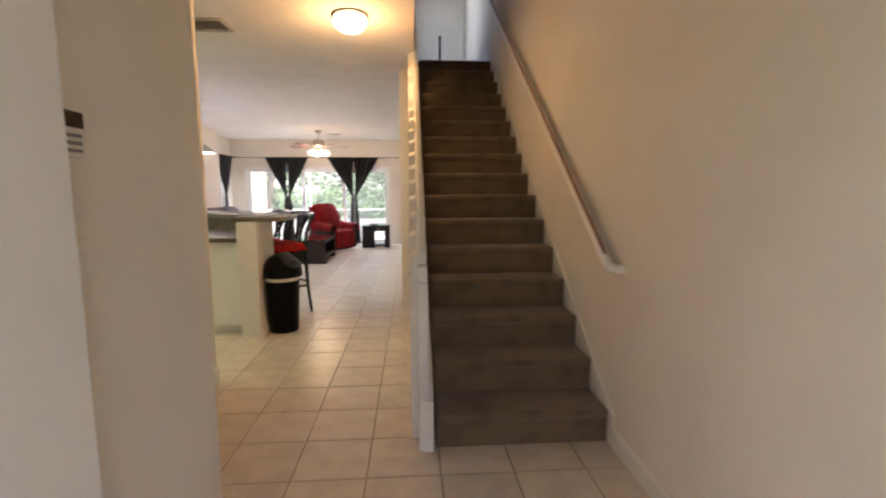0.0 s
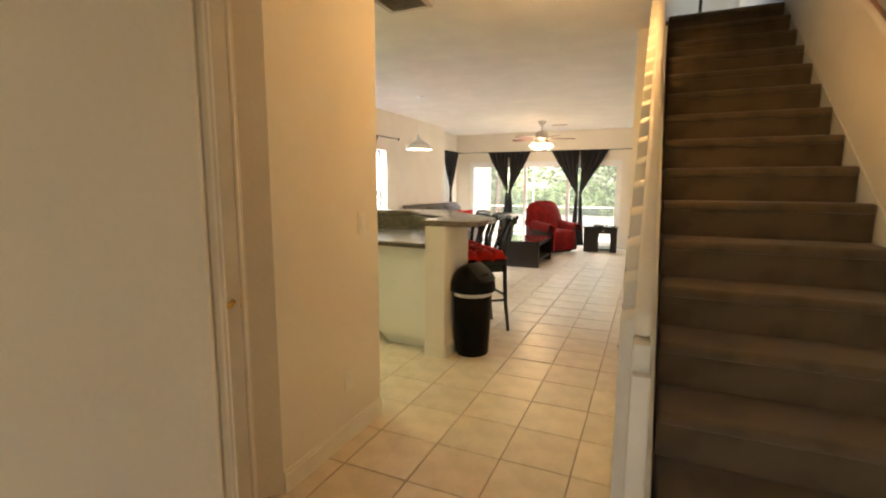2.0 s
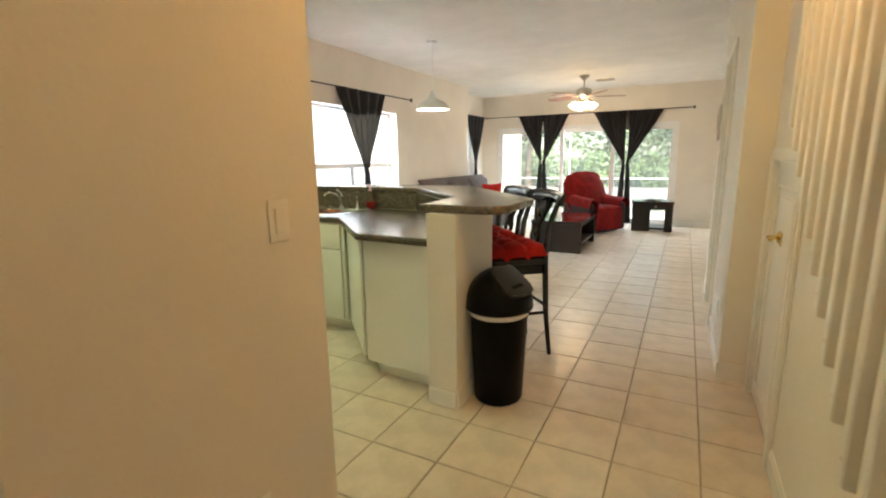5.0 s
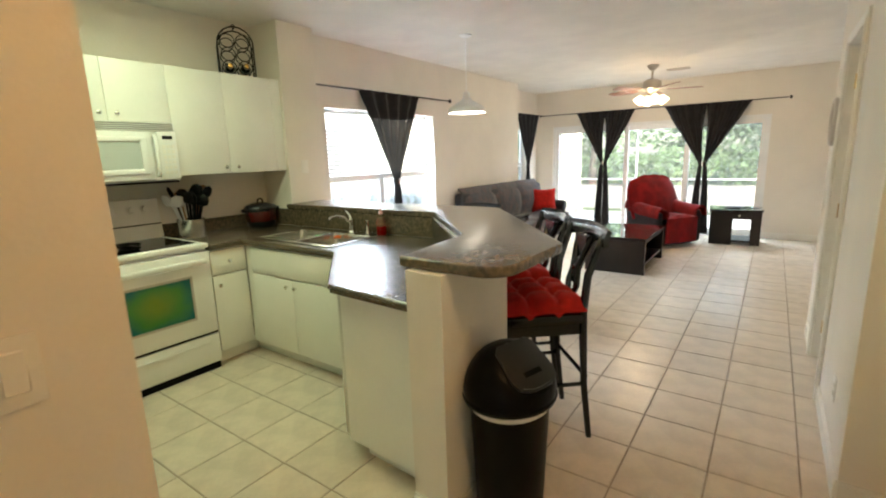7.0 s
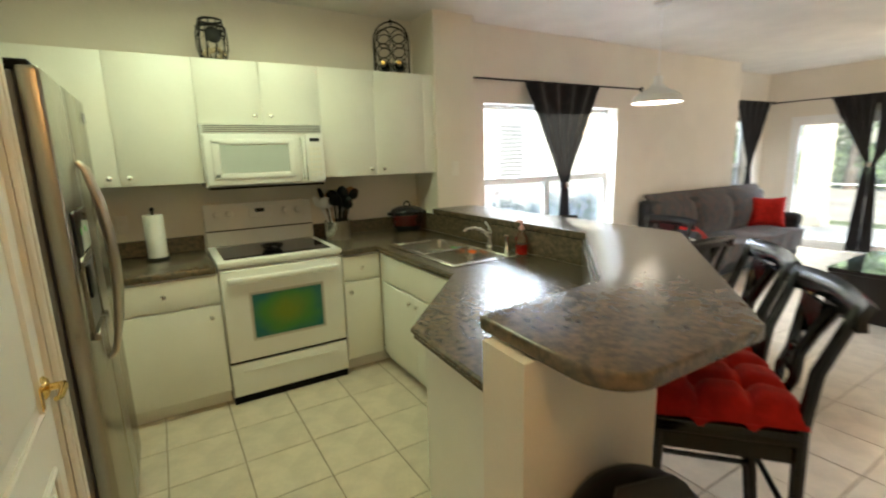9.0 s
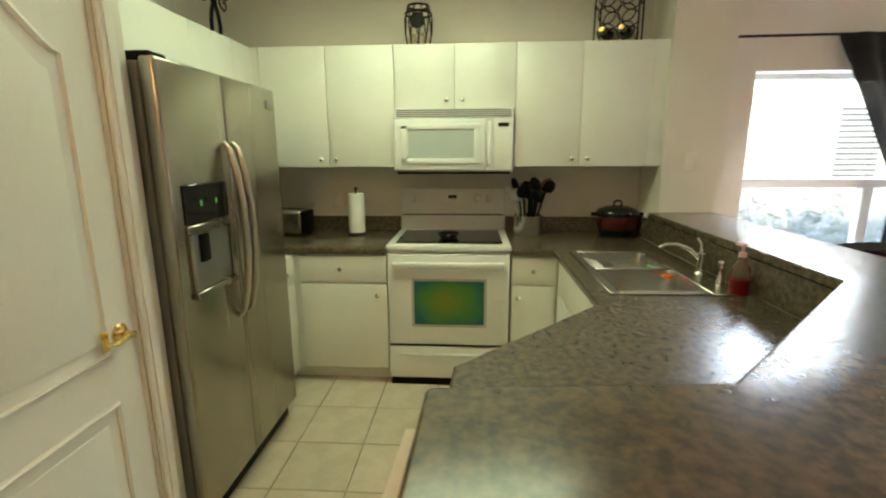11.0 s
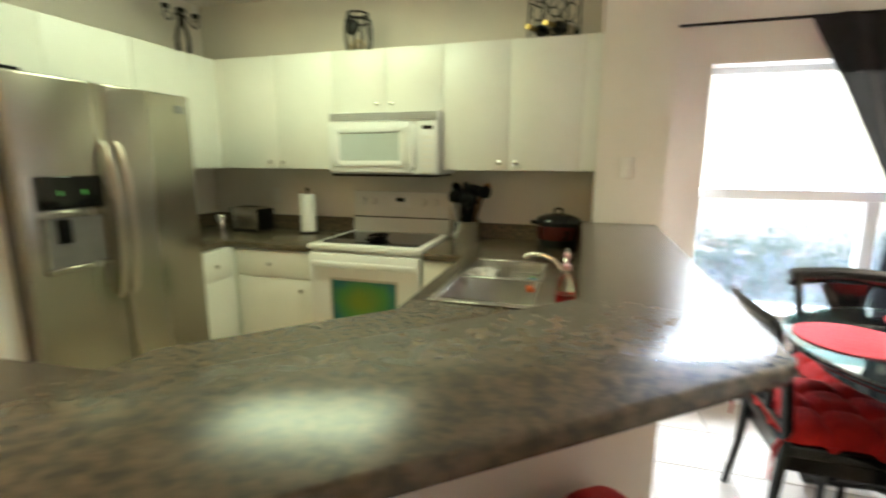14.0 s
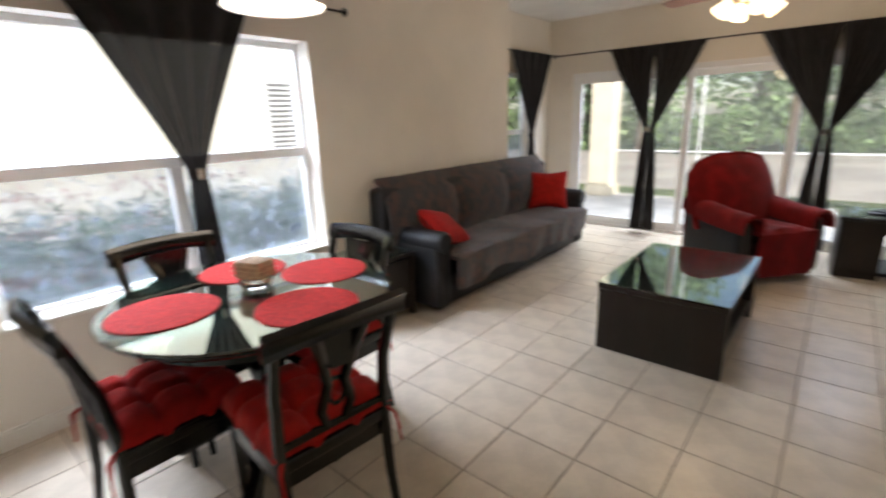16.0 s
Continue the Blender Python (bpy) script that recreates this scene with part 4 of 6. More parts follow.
wall_unit(pose(-2.73, 3.37, 0, 0, 0, 180), 0.67, 0.37, UZ0, UZ1, [(0.0, 0.42, None), (0.42, 0.67, None)], "white corner wall cabinet beside the refrigerator")

# refrigerator
fr = thing("refrigerator", pose(-1.79, 3.82, 0, 0, 0, 180), "stainless steel side-by-side refrigerator with a water dispenser", "refrigerator")
part("body", box(0.005, 0.885, 0.06, 0.76, 0.02, 1.76, 0.004, 1), M_GREYPL, fr, "dark grey painted cabinet", False)
part("hinge_cover", box(0.01, 0.10, 0.02, 0.14, 1.76, 1.79, 0.006, 1), M_PLASTIC, fr)
part("kick_grille", box(0.02, 0.87, 0.05, 0.08, 0.01, 0.10), M_PLASTIC, fr, smooth=False)
lx = 0.40
fl_ = part("freezer_door", join(box(0.0, lx - 0.003, 0.0, 0.055, 0.11, 1.775, 0.012, 3)), M_STEEL, fr, "stainless freezer door")
part("fridge_door", box(lx + 0.003, 0.89, 0.0, 0.055, 0.11, 1.775, 0.012, 3), M_STEEL, fr, "stainless refrigerator door")
part("dispenser_frame", join(box(0.06, 0.345, -0.008, 0.002, 1.225, 1.365, 0.004, 1)), M_BLACKGLASS, fl_, "black dispenser control panel")
part("dispenser_trim", join(box(0.06, 0.345, -0.010, 0.0, 1.19, 1.22, 0.004, 1), box(0.06, 0.078, -0.010, 0.0, 0.98, 1.19), box(0.327, 0.345, -0.010, 0.0, 0.98, 1.19), box(0.06, 0.345, -0.022, 0.0, 0.955, 0.98, 0.004, 1)), M_STEEL, fl_)
part("dispenser_recess", box(0.078, 0.327, -0.004, 0.0, 0.98, 1.19), M_RECESS, fl_, "grey dispenser recess", False)
part("dispenser_lever", box(0.12, 0.18, -0.014, -0.003, 1.08, 1.185, 0.006, 2), M_PLASTIC, fl_)
for bx in (0.15, 0.25):
    part("indicator", box(bx, bx + 0.012, -0.0095, -0.007, 1.285, 1.305), M_SCREEN, fl_, "lit green indicator", False)
part("badge", box(0.79, 0.85, -0.004, 0.0, 1.68, 1.72, 0.002, 1), M_GREYPL, fr, "small square badge")
for hx in (lx - 0.034, lx + 0.034):
    part("handle", tube([(hx, 0.0, 1.515), (hx, -0.022, 1.49), (hx, -0.045, 1.38), (hx, -0.058, 1.26), (hx, -0.062, 1.15), (hx, -0.058, 1.04), (hx, -0.045, 0.92), (hx, -0.022, 0.81), (hx, 0.0, 0.785)], [0.008, 0.011, 0.014, 0.016, 0.016, 0.016, 0.014, 0.011, 0.008], 12), M_NICKEL, fr, "curved polished steel handle")

# worktop things
tst = thing("toaster", pose(-3.50, 3.52, CT, 0, 0, 80), "black and stainless two-slot toaster on the worktop", "toaster")
part("body", box(-0.14, 0.14, -0.085, 0.085, 0.012, 0.185, 0.028, 3), M_SINK, tst)
part("end_cap", box(-0.152, -0.125, -0.08, 0.08, 0.012, 0.178, 0.012, 2), M_PLASTIC, tst, "black plastic end")
part("end_cap", box(0.125, 0.152, -0.08, 0.08, 0.012, 0.178, 0.012, 2), M_PLASTIC, tst, "black plastic end")
part("slot", join(box(-0.10, 0.10, -0.045, -0.02, 0.180, 0.187), box(-0.10, 0.10, 0.02, 0.045, 0.180, 0.187)), M_PLASTIC, tst, smooth=False)
part("foot", box(-0.13, 0.13, -0.075, 0.075, 0.0, 0.014), M_PLASTIC, tst, smooth=False)
can = thing("steel_canister", pose(-3.42, 3.30, CT), "small steel canister beside the toaster", "canister")
part("body", lathe([(0, 0), (0.035, 0), (0.035, 0.11), (0.030, 0.12), (0, 0.12)], 20), M_CHROME, can)
pt = thing("paper_towel_holder", pose(-3.52, 4.00, CT), "white paper towel roll on an upright black holder", "paper towel")
part("base", lathe([(0, 0), (0.07, 0), (0.068, 0.012), (0, 0.016)], 24), M_IRON, pt)
part("roll", lathe([(0.018, 0.018), (0.055, 0.018), (0.056, 0.028), (0.056, 0.285), (0.054, 0.29), (0.018, 0.29)], 28), M_PAPER, pt, "white paper roll")
part("rod", join(tube([(0, 0, 0.01), (0, 0, 0.32)], 0.007, 8), lathe([(0, 0.31), (0.012, 0.318), (0.012, 0.33), (0, 0.34)], 12)), M_IRON, pt)
ut = thing("utensil_holder", pose(-3.54, 5.20, CT) @ Matrix.Diagonal((1.12, 1.12, 1, 1)), "steel utensil crock full of black and wooden kitchen tools", "utensil holder")
part("crock", lathe([(0, 0), (0.085, 0), (0.088, 0.01), (0.088, 0.135), (0.090, 0.14), (0.084, 0.14), (0.082, 0.02), (0, 0.02)], 28), M_SINK, ut)
rg = random.Random(5)
for k in range(19):
    a, tl = rg.uniform(0, 6.28), rg.uniform(0.02, 0.075)
    mt = (M_PLASTIC, M_PLASTIC, M_PLASTIC, M_WOODUT, M_FRAME, M_PLASTIC)[k % 6]
    bx, by = 0.03 * math.cos(a), 0.03 * math.sin(a)
    tx, ty, tz = bx + tl * math.cos(a), by + tl * math.sin(a), rg.uniform(0.25, 0.34)
    head = turned(lathe([(0, 0), (0.036, 0.015), (0.042, 0.045), (0.032, 0.08), (0, 0.098)], 12), pose(tx, ty, tz - 0.02, rg.uniform(-20, 20), rg.uniform(-20, 20), rg.uniform(0, 360)) @ Matrix.Diagonal((1, 0.35, 1, 1)))
    part("utensil", join(tube([(bx, by, 0.025), (tx, ty, tz)], 0.006, 6), head), mt, ut)
ck = thing("slow_cooker", pose(-3.53, 5.80, CT) @ Matrix.Scale(0.88, 4), "oval slow cooker with a red body and black lid", "slow cooker")
ov = Matrix.Diagonal((0.86, 0.96, 1.14, 1))
part("base", turned(lathe([(0, 0), (0.135, 0), (0.14, 0.01), (0.150, 0.06), (0.150, 0.065), (0, 0.065)], 32), ov), M_PLASTIC, ck, "black base")
part("body", turned(lathe([(0.148, 0.05), (0.158, 0.09), (0.160, 0.13), (0.156, 0.140), (0, 0.140)], 32), ov), M_REDPOT, ck, "glossy red body")
part("lid", turned(lathe([(0.157, 0.135), (0.168, 0.150), (0.168, 0.165), (0.150, 0.185), (0.08, 0.205), (0, 0.212)], 32), ov), M_BLACKGLASS, ck, "black domed lid")
part("lid_handle", tube([(0, -0.03, 0.236), (0, -0.025, 0.266), (0, 0.0, 0.276), (0, 0.025, 0.266), (0, 0.03, 0.236)], 0.008, 8), M_PLASTIC, ck)
part("side_handle", join(box(-0.03, 0.03, -0.195, -0.150, 0.155, 0.185, 0.008, 2)), M_PLASTIC, ck)
part("side_handle", join(box(-0.03, 0.03, 0.150, 0.195, 0.155, 0.185, 0.008, 2)), M_PLASTIC, ck)


def plate(name, m, label, kind):
    p = thing(name, m, label, kind, "", "structure")
    part("cover_plate", box(-0.036, 0.036, -0.006, 0.0, -0.058, 0.058, 0.003, 2), M_PLATE, p)
    if kind == "switch":
        part("rocker", box(-0.017, 0.017, -0.010, -0.005, -0.034, 0.034, 0.002, 1), M_PLATE, p)
    else:
        for z in (-0.021, 0.021):
            part("socket", box(-0.016, 0.016, -0.008, -0.005, z - 0.014, z + 0.014, 0.004, 2), M_PLATE, p)
    return p


plate("light_switch", pose(-0.81, 3.577, 1.152, 0, 0, 90), "cream rocker light switch on the hall wall", "switch")
plate("outlet", pose(-0.81, 3.43, 0.33, 0, 0, 90), "cream wall outlet low on the hall wall", "outlet")
plate("outlet", pose(-3.35, 6.17, 1.40, 0, 0, 90), "white wall plate above the bar", "switch")
plate("outlet", pose(-3.72, 3.60, 1.16, 0, 0, 90), "white wall outlet above the worktop", "outlet")
plate("outlet", pose(-3.717, 3.82, 1.12, 0, 0, 90), "white outlet on the kitchen wall above the worktop", "outlet")
plate("outlet", pose(0.435, 6.1, 0.33, 0, 0, -90), "white wall outlet low on the closet wall", "outlet")
plate("light_switch", pose(0.435, 7.58, 1.17, 0, 0, -90), "white light switch on the closet wall", "switch")
plate("outlet", pose(-1.12, 5.262, 1.0, 0, 0, -45), "white outlet in the bar splash panel", "outlet")
plate("outlet", pose(0.435, 7.6, 0.33, 0, 0, -90), "white wall outlet beside the closet door", "outlet")
plate("light_switch", pose(-0.10, 1.484, 1.146, 0, 0, 90), "cream rocker light switch under the alarm keypad", "switch")
key = thing("alarm_keypad", pose(-0.10, 1.478, 1.41, 0, 0, 90), "white alarm keypad with a black display", "keypad")
part("case", box(-0.036, 0.036, -0.02, 0.0, -0.05, 0.04, 0.005, 2), M_PLATE, key)
part("display", box(-0.032, 0.032, -0.023, -0.018, 0.005, 0.036, 0.002, 1), M_BLACKGLASS, key, "black display", False)
for k in range(3):
    part("button", box(-0.024, 0.024, -0.022, -0.018, -0.04 + 0.014 * k, -0.034 + 0.014 * k), M_GREYPL, key, smooth=False)
clk = thing("wall_clock", pose(0.435, 7.62, 1.60, 0, 0, -90), "round wall clock with a silver rim", "clock")
part("face", turned(lathe([(0, 0.012), (0.135, 0.012), (0.135, 0.0), (0, 0.0)], 36), pose(0, 0, 0, 90, 0, 0)), M_PAPER, clk, "white dial")
part("rim", tube([(0.145 * math.cos(k * math.pi / 18), -0.02, 0.145 * math.sin(k * math.pi / 18)) for k in range(36)], 0.018, 8, True), M_NICKEL, clk, "silver rim")
part("hour_pointer", box(-0.004, 0.004, -0.017, -0.014, 0, 0.07), M_PLASTIC, clk, smooth=False)
part("minute_pointer", turned(box(-0.003, 0.003, -0.020, -0.017, 0, 0.105), pose(0, 0, 0, 0, 70, 0)), M_PLASTIC, clk, smooth=False)
for k in range(12):
    part("mark", turned(box(-0.003, 0.003, -0.0145, -0.012, 0.105, 0.125), pose(0, 0, 0, 0, 30 * k, 0)), M_PLASTIC, clk, smooth=False)

# ---- seats ----


def tufted(w, d, h, name_seed=0):
    """A square tied cushion quilted into nine puffs by sunk buttons."""
    tufts = [(-0.165, -0.165), (0.165, -0.165), (-0.165, 0.165), (0.165, 0.165)]

    def top(u, v):
        x, y = u - 0.5, v - 0.5
        edge = (1 - abs(2 * x) ** 5) * (1 - abs(2 * y) ** 5)
        z = h * max(0.0, edge) ** 0.35
        for a, b in tufts:
            z -= 0.38 * h * math.exp(-((x - a) ** 2 + (y - b) ** 2) / 0.004)
        z -= 0.30 * h * max(math.exp(-((abs(x) - 0.165) ** 2) / 0.0016), math.exp(-((abs(y) - 0.165) ** 2) / 0.0016))
        z += 0.06 * h * noise.noise((x * 7 + name_seed, y * 7, 1.0))
        return Vector((w * x * (1 + 0.05 * edge), d * y * (1 + 0.05 * edge), z + 0.012))

    return join(sheet(top, 34, 34), sheet(lambda u, v: Vector((w * (u - 0.5) * 1.0, d * (v - 0.5), 0.0 + 0.012 * (1 - (1 - abs(2 * u - 1) ** 8) * (1 - abs(2 * v - 1) ** 8)))), 6, 6))


def seat_thing(name, m, sh, bh, label, category, group, stool=False):
    c = thing(name, m, label, category, group)
    hw, fd, bd = 0.195, -0.19, 0.20
    part("seat", box(-0.215, 0.215, -0.215, 0.215, sh - 0.055, sh, 0.014, 3), M_BLACKWOOD, c)
    part("apron", join(box(-0.195, 0.195, -0.20, -0.18, sh - 0.11, sh - 0.055), box(-0.195, 0.195, 0.18, 0.20, sh - 0.11, sh - 0.055), box(-0.20, -0.18, -0.19, 0.19, sh - 0.11, sh - 0.055), box(0.18, 0.20, -0.19, 0.19, sh - 0.11, sh - 0.055)), M_BLACKWOOD, c, smooth=False)
    for s in (-1, 1):
        part("leg", tube([(s * hw, fd, 0.0), (s * (hw - 0.004), fd + 0.004, sh * 0.5), (s * (hw - 0.006), fd + 0.008, sh - 0.05)], [0.014, 0.018, 0.023], 8), M_BLACKWOOD, c)
        part("back_post", tube([(s * hw, bd + 0.05, 0.0), (s * hw, bd + 0.015, sh * 0.45), (s * hw, bd, sh), (s * hw, bd + 0.02, sh + (bh - sh) * 0.45), (s * (hw + 0.006), bd + 0.075, bh - 0.07), (s * (hw + 0.006), bd + 0.095, bh - 0.02)], [0.015, 0.018, 0.022, 0.020, 0.018, 0.016], 8), M_BLACKWOOD, c)

    def rail_face(u, v):
        x = (u - 0.5) * 0.47
        arch = math.cos((u - 0.5) * math.pi)
        low = bh - 0.085 + 0.022 * arch
        high = bh + 0.012 * arch
        return Vector((x, bd + 0.075 + 0.02 * v + 0.03 * arch - 0.012 * math.sin(math.pi * v), low + (high - low) * v))

    part("top_rail", sheet(rail_face, 18, 6, 0.026), M_BLACKWOOD, c)
    z0, z1 = sh + 0.02, bh - 0.075
    hh = z1 - z0
    part("lower_rail", box(-0.185, 0.185, bd - 0.006, bd + 0.014, sh + 0.025, sh + 0.055, 0.005, 1), M_BLACKWOOD, c)
    for s in (-1, 1):
        part("splat_scroll", tube([(s * 0.035, bd + 0.01, z0 + 0.03), (s * 0.055, bd + 0.02, z0 + hh * 0.25), (s * 0.030, bd + 0.035, z0 + hh * 0.50), (s * 0.055, bd + 0.06, z0 + hh * 0.78), (s * 0.085, bd + 0.088, z1 + 0.01)], [0.016, 0.018, 0.018, 0.020, 0.022], 8), M_BLACKWOOD, c)
    part("splat_plate", upright([(-0.075, z1 + 0.02), (-0.055, z0 + hh * 0.80), (-0.028, z0 + hh * 0.68), (0.028, z0 + hh * 0.68), (0.055, z0 + hh * 0.80), (0.075, z1 + 0.02)], bd + 0.058, bd + 0.074), M_BLACKWOOD, c)
    ring = [(0.028 * math.cos(k * math.pi / 8), bd + 0.03, z0 + hh * 0.40 + 0.045 * math.sin(k * math.pi / 8)) for k in range(16)]
    part("splat_ring", tube(ring, 0.008, 6, True), M_BLACKWOOD, c)
    if stool:
        for z, y in ((0.22, fd), (0.30, None), (0.34, bd + 0.02)):
            if y is None:
                for s in (-1, 1):
                    part("rung", tube([(s * hw, fd + 0.005, z), (s * hw, bd + 0.02, z)], 0.011, 8), M_BLACKWOOD, c)
            else:
                part("rung", tube([(-hw, y + 0.005, z), (hw, y + 0.005, z)], 0.011, 8), M_BLACKWOOD, c)
    return c


def cushion(m, seed, label, group):
    c = thing("seat_cushion", m, label, "cushion", group)
    part("pad", tufted(0.44, 0.43, 0.088, seed), M_RED, c)
    rnd = random.Random(seed)
    for s in (-1, 1):
        for k in range(2 if seed > 3 else 0):
            part("tie", tube([(s * 0.185, 0.20, 0.02), (s * 0.215, 0.235 + 0.01 * k, -0.02), (s * (0.215 + rnd.uniform(-0.01, 0.02)), 0.25, -0.09 - 0.05 * k)], [0.006, 0.005, 0.004], 6), M_RED, c)
    return c


SH, BH = 0.68, 1.09
stool_a = seat_thing("bar_stool", pose(-0.875, 5.595, 0, 0, 0, -49), SH, BH, "black wooden bar stool with a scrolled back at the bar", "stool", "stools at the breakfast bar", True)
stool_b = copy_thing(stool_a, pose(-1.21, 6.0, 0, 0, 0, -47))
for k, (x, y, a) in enumerate(((-0.875, 5.595, -49), (-1.21, 6.0, -47))):
    cushion(pose(x, y, SH, 0, 0, a), k, "red tufted cushion tied to a bar stool", "red seat cushions")
DINING = ((-2.50, 6.88, 180), (-2.04, 7.18, -95), (-2.86, 7.18, 90), (-2.51, 7.58, 0))
chair_a = seat_thing("dining_chair", pose(DINING[0][0], DINING[0][1], 0, 0, 0, DINING[0][2]), 0.46, 0.92, "black wooden dining chair with a scrolled back", "chair", "chairs round the dining table")
for x, y, a in DINING[1:]:
    copy_thing(chair_a, pose(x, y, 0, 0, 0, a))
for k, (x, y, a) in enumerate(DINING):
    cushion(pose(x, y, 0.46, 0, 0, a), k + 5, "red tufted cushion tied to a dining chair", "red seat cushions")

# ---- dining table ----
TX, TY = -2.49, 7.28
tb = thing("dining_table", pose(TX, TY, 0.015), "round black pedestal dining table", "table")
part("tabletop", lathe([(0.0, 0.715), (0.50, 0.715), (0.53, 0.722), (0.545, 0.735), (0.545, 0.742), (0.535, 0.748), (0.0, 0.748)], 56), M_BLACKWOOD, tb)
part("apron_ring", lathe([(0.42, 0.655), (0.44, 0.655), (0.44, 0.715), (0.42, 0.715)], 48), M_BLACKWOOD, tb)
part("pedestal", lathe([(0.0, 0.12), (0.10, 0.12), (0.115, 0.16), (0.075, 0.24), (0.065, 0.36), (0.095, 0.48), (0.085, 0.58), (0.13, 0.66), (0.20, 0.70), (0.20, 0.715), (0, 0.715)], 28), M_BLACKWOOD, tb)
for k in range(4):
    part("foot", turned(tube([(0.06, 0, 0.17), (0.20, 0, 0.15), (0.33, 0, 0.075), (0.43, 0, 0.035)], [0.045, 0.042, 0.036, 0.048], 10), pose(0, 0, 0, 0, 0, 45 + 90 * k)), M_BLACKWOOD, tb)
gt = thing("table_glass", pose(TX, TY, 0.764), "round clear glass sheet on the dining table", "glass top")
part("pane", lathe([(0.0, 0.0), (0.555, 0.0), (0.560, 0.004), (0.560, 0.008), (0.555, 0.012), (0.0, 0.012)], 64), M_TABLEGLASS, gt)


def placemat(x, y, z, label, group):
    p = thing("placemat", pose(x, y, z), label, "placemat", group)
    prof = [(0.0, 0.0)]
    prof += [(0.19, 0.0), (0.192, 0.002)]
    for k in range(19):
        prof.append((0.190 - 0.01 * k, 0.0045 if k % 2 else 0.0030))
    prof.append((0.0, 0.004))
    part("woven_disc", lathe(prof, 44), M_REDMAT, p)


for dx, dy in ((-0.06, -0.33), (0.33, 0.03), (-0.30, 0.10), (0.02, 0.33)):
    placemat(TX + dx, TY + dy, 0.777, "round red woven placemat on the glass", "red placemats")
cb = thing("candle_holder", pose(TX - 0.02, TY + 0.02, 0.777, 0, 0, 20), "carved tan candle block on a clear glass base", "candle holder")
part("glass_base", box(-0.05, 0.05, -0.05, 0.05, 0.0, 0.045, 0.008, 2), M_GLASS, cb)
part("block", box(-0.065, 0.065, -0.05, 0.05, 0.046, 0.125, 0.012, 2), M_STONE, cb, "carved tan block")
for k in range(3):
    part("groove", box(-0.067, 0.067, -0.052, 0.052, 0.062 + 0.02 * k, 0.066 + 0.02 * k), M_CORK, cb, smooth=False)

# ---- kitchen bin ----
bn = thing("trash_can", pose(-0.672, 4.945, 0), "tall black plastic swing-top trash can with a white liner", "trash can")
ovb = Matrix.Diagonal((1.02, 1.12, 1, 1))
part("bin_body", turned(lathe([(0, 0.0), (0.122, 0.0), (0.128, 0.01), (0.150, 0.48), (0.152, 0.53), (0.0, 0.53)], 36), ovb), M_PLASTIC, bn)
part("liner", turned(lathe([(0.1515, 0.487), (0.1545, 0.492), (0.1545, 0.528), (0.151, 0.535)], 36), ovb), M_BAG, bn, "white bin liner folded over the rim")
lid = turned(lathe([(0.158, 0.520), (0.172, 0.530), (0.176, 0.560), (0.170, 0.600), (0.155, 0.640), (0.135, 0.672), (0.110, 0.698), (0.080, 0.718), (0.050, 0.731), (0.02, 0.738), (0, 0.739)], 48), ovb)
for v in lid.verts:
    v.co.z = min(v.co.z, max(0.575, 0.742 - 0.84 * (v.co.x * 0.96 - v.co.y * 0.28)))
part("lid", lid, M_PLASTIC, bn, "black domed lid with a sloping front")
FLAP = pose(0.066, -0.019, 0.684, 0, 40, -16)
part("swing_flap", turned(prism([(-0.085, -0.075), (-0.06, -0.10), (0.06, -0.115), (0.10, -0.10), (0.118, -0.06), (0.122, 0.0), (0.118, 0.06), (0.10, 0.10), (0.06, 0.115), (-0.06, 0.10), (-0.085, 0.075)], -0.004, 0.008, 0.003), FLAP), M_BINFLAP, bn, "glossy black swing flap")
part("finger_slot", turned(box(0.045, 0.066, -0.045, 0.045, 0.0085, 0.0095), FLAP), M_PLASTIC, bn, "dark finger slot", False)
part("flap_lip", turned(tube([(0.10, -0.09, 0.008), (0.117, -0.05, 0.011), (0.12, 0.0, 0.012), (0.117, 0.05, 0.011), (0.10, 0.09, 0.008)], 0.006, 6), FLAP), M_BINFLAP, bn)
part("lid_rim", turned(lathe([(0.158, 0.518), (0.176, 0.522), (0.180, 0.535), (0.176, 0.545)], 48), ovb), M_PLASTIC, bn)

# ---- living room ----
sf = thing("sofa", pose(-3.48, 8.85, 0), "long sofa under a grey-brown patterned cover with dark arms", "sofa")
SLN = 2.55
part("base", box(0.05, 0.60, 0.06, SLN - 0.06, 0.03, 0.28, 0.03, 3), M_LEATHER, sf, "dark base")
part("seat_cover", sheet(lambda u, v: Vector((0.10 + 0.63 * min(1.0, u * 1.35) - 0.02 * max(0, u - 0.74) * 4 + 0.05 * max(0, u - 0.72) * math.sin(34 * v + 3 * math.sin(9 * v)), 0.14 + (SLN - 0.28) * v, (0.44 if u < 0.74 else 0.44 - 0.95 * (u - 0.74) - 0.03 * math.sin(17 * v) * max(0, u - 0.74) * 4) + 0.022 * math.sin(3 * math.pi * v) ** 2 - 0.03 * max(0, u - 0.6) + 0.012 * noise.noise((u * 5, v * 12, 0)))), 20, 40, 0.03), M_SOFA, sf, "grey-brown patterned seat cover")
for k in range(3):
    a, b = -0.06 + (SLN - 0.06) * k / 3, -0.06 + (SLN - 0.06) * (k + 1) / 3
    part("back_cushion", sheet(lambda u, v, a=a, b=b: Vector((0.06 + 0.17 * math.sin(math.pi * min(1, u * 1.02)) ** 0.6 * (1 - 0.25 * abs(2 * v - 1) ** 4) + 0.06 * (1 - u), a + (b - a) * v, 0.40 + 0.61 * u + 0.012 * noise.noise((u * 4, v * 5 + k, 3)))), 18, 14, 0.03), M_SOFA, sf, "grey-brown patterned back cover")
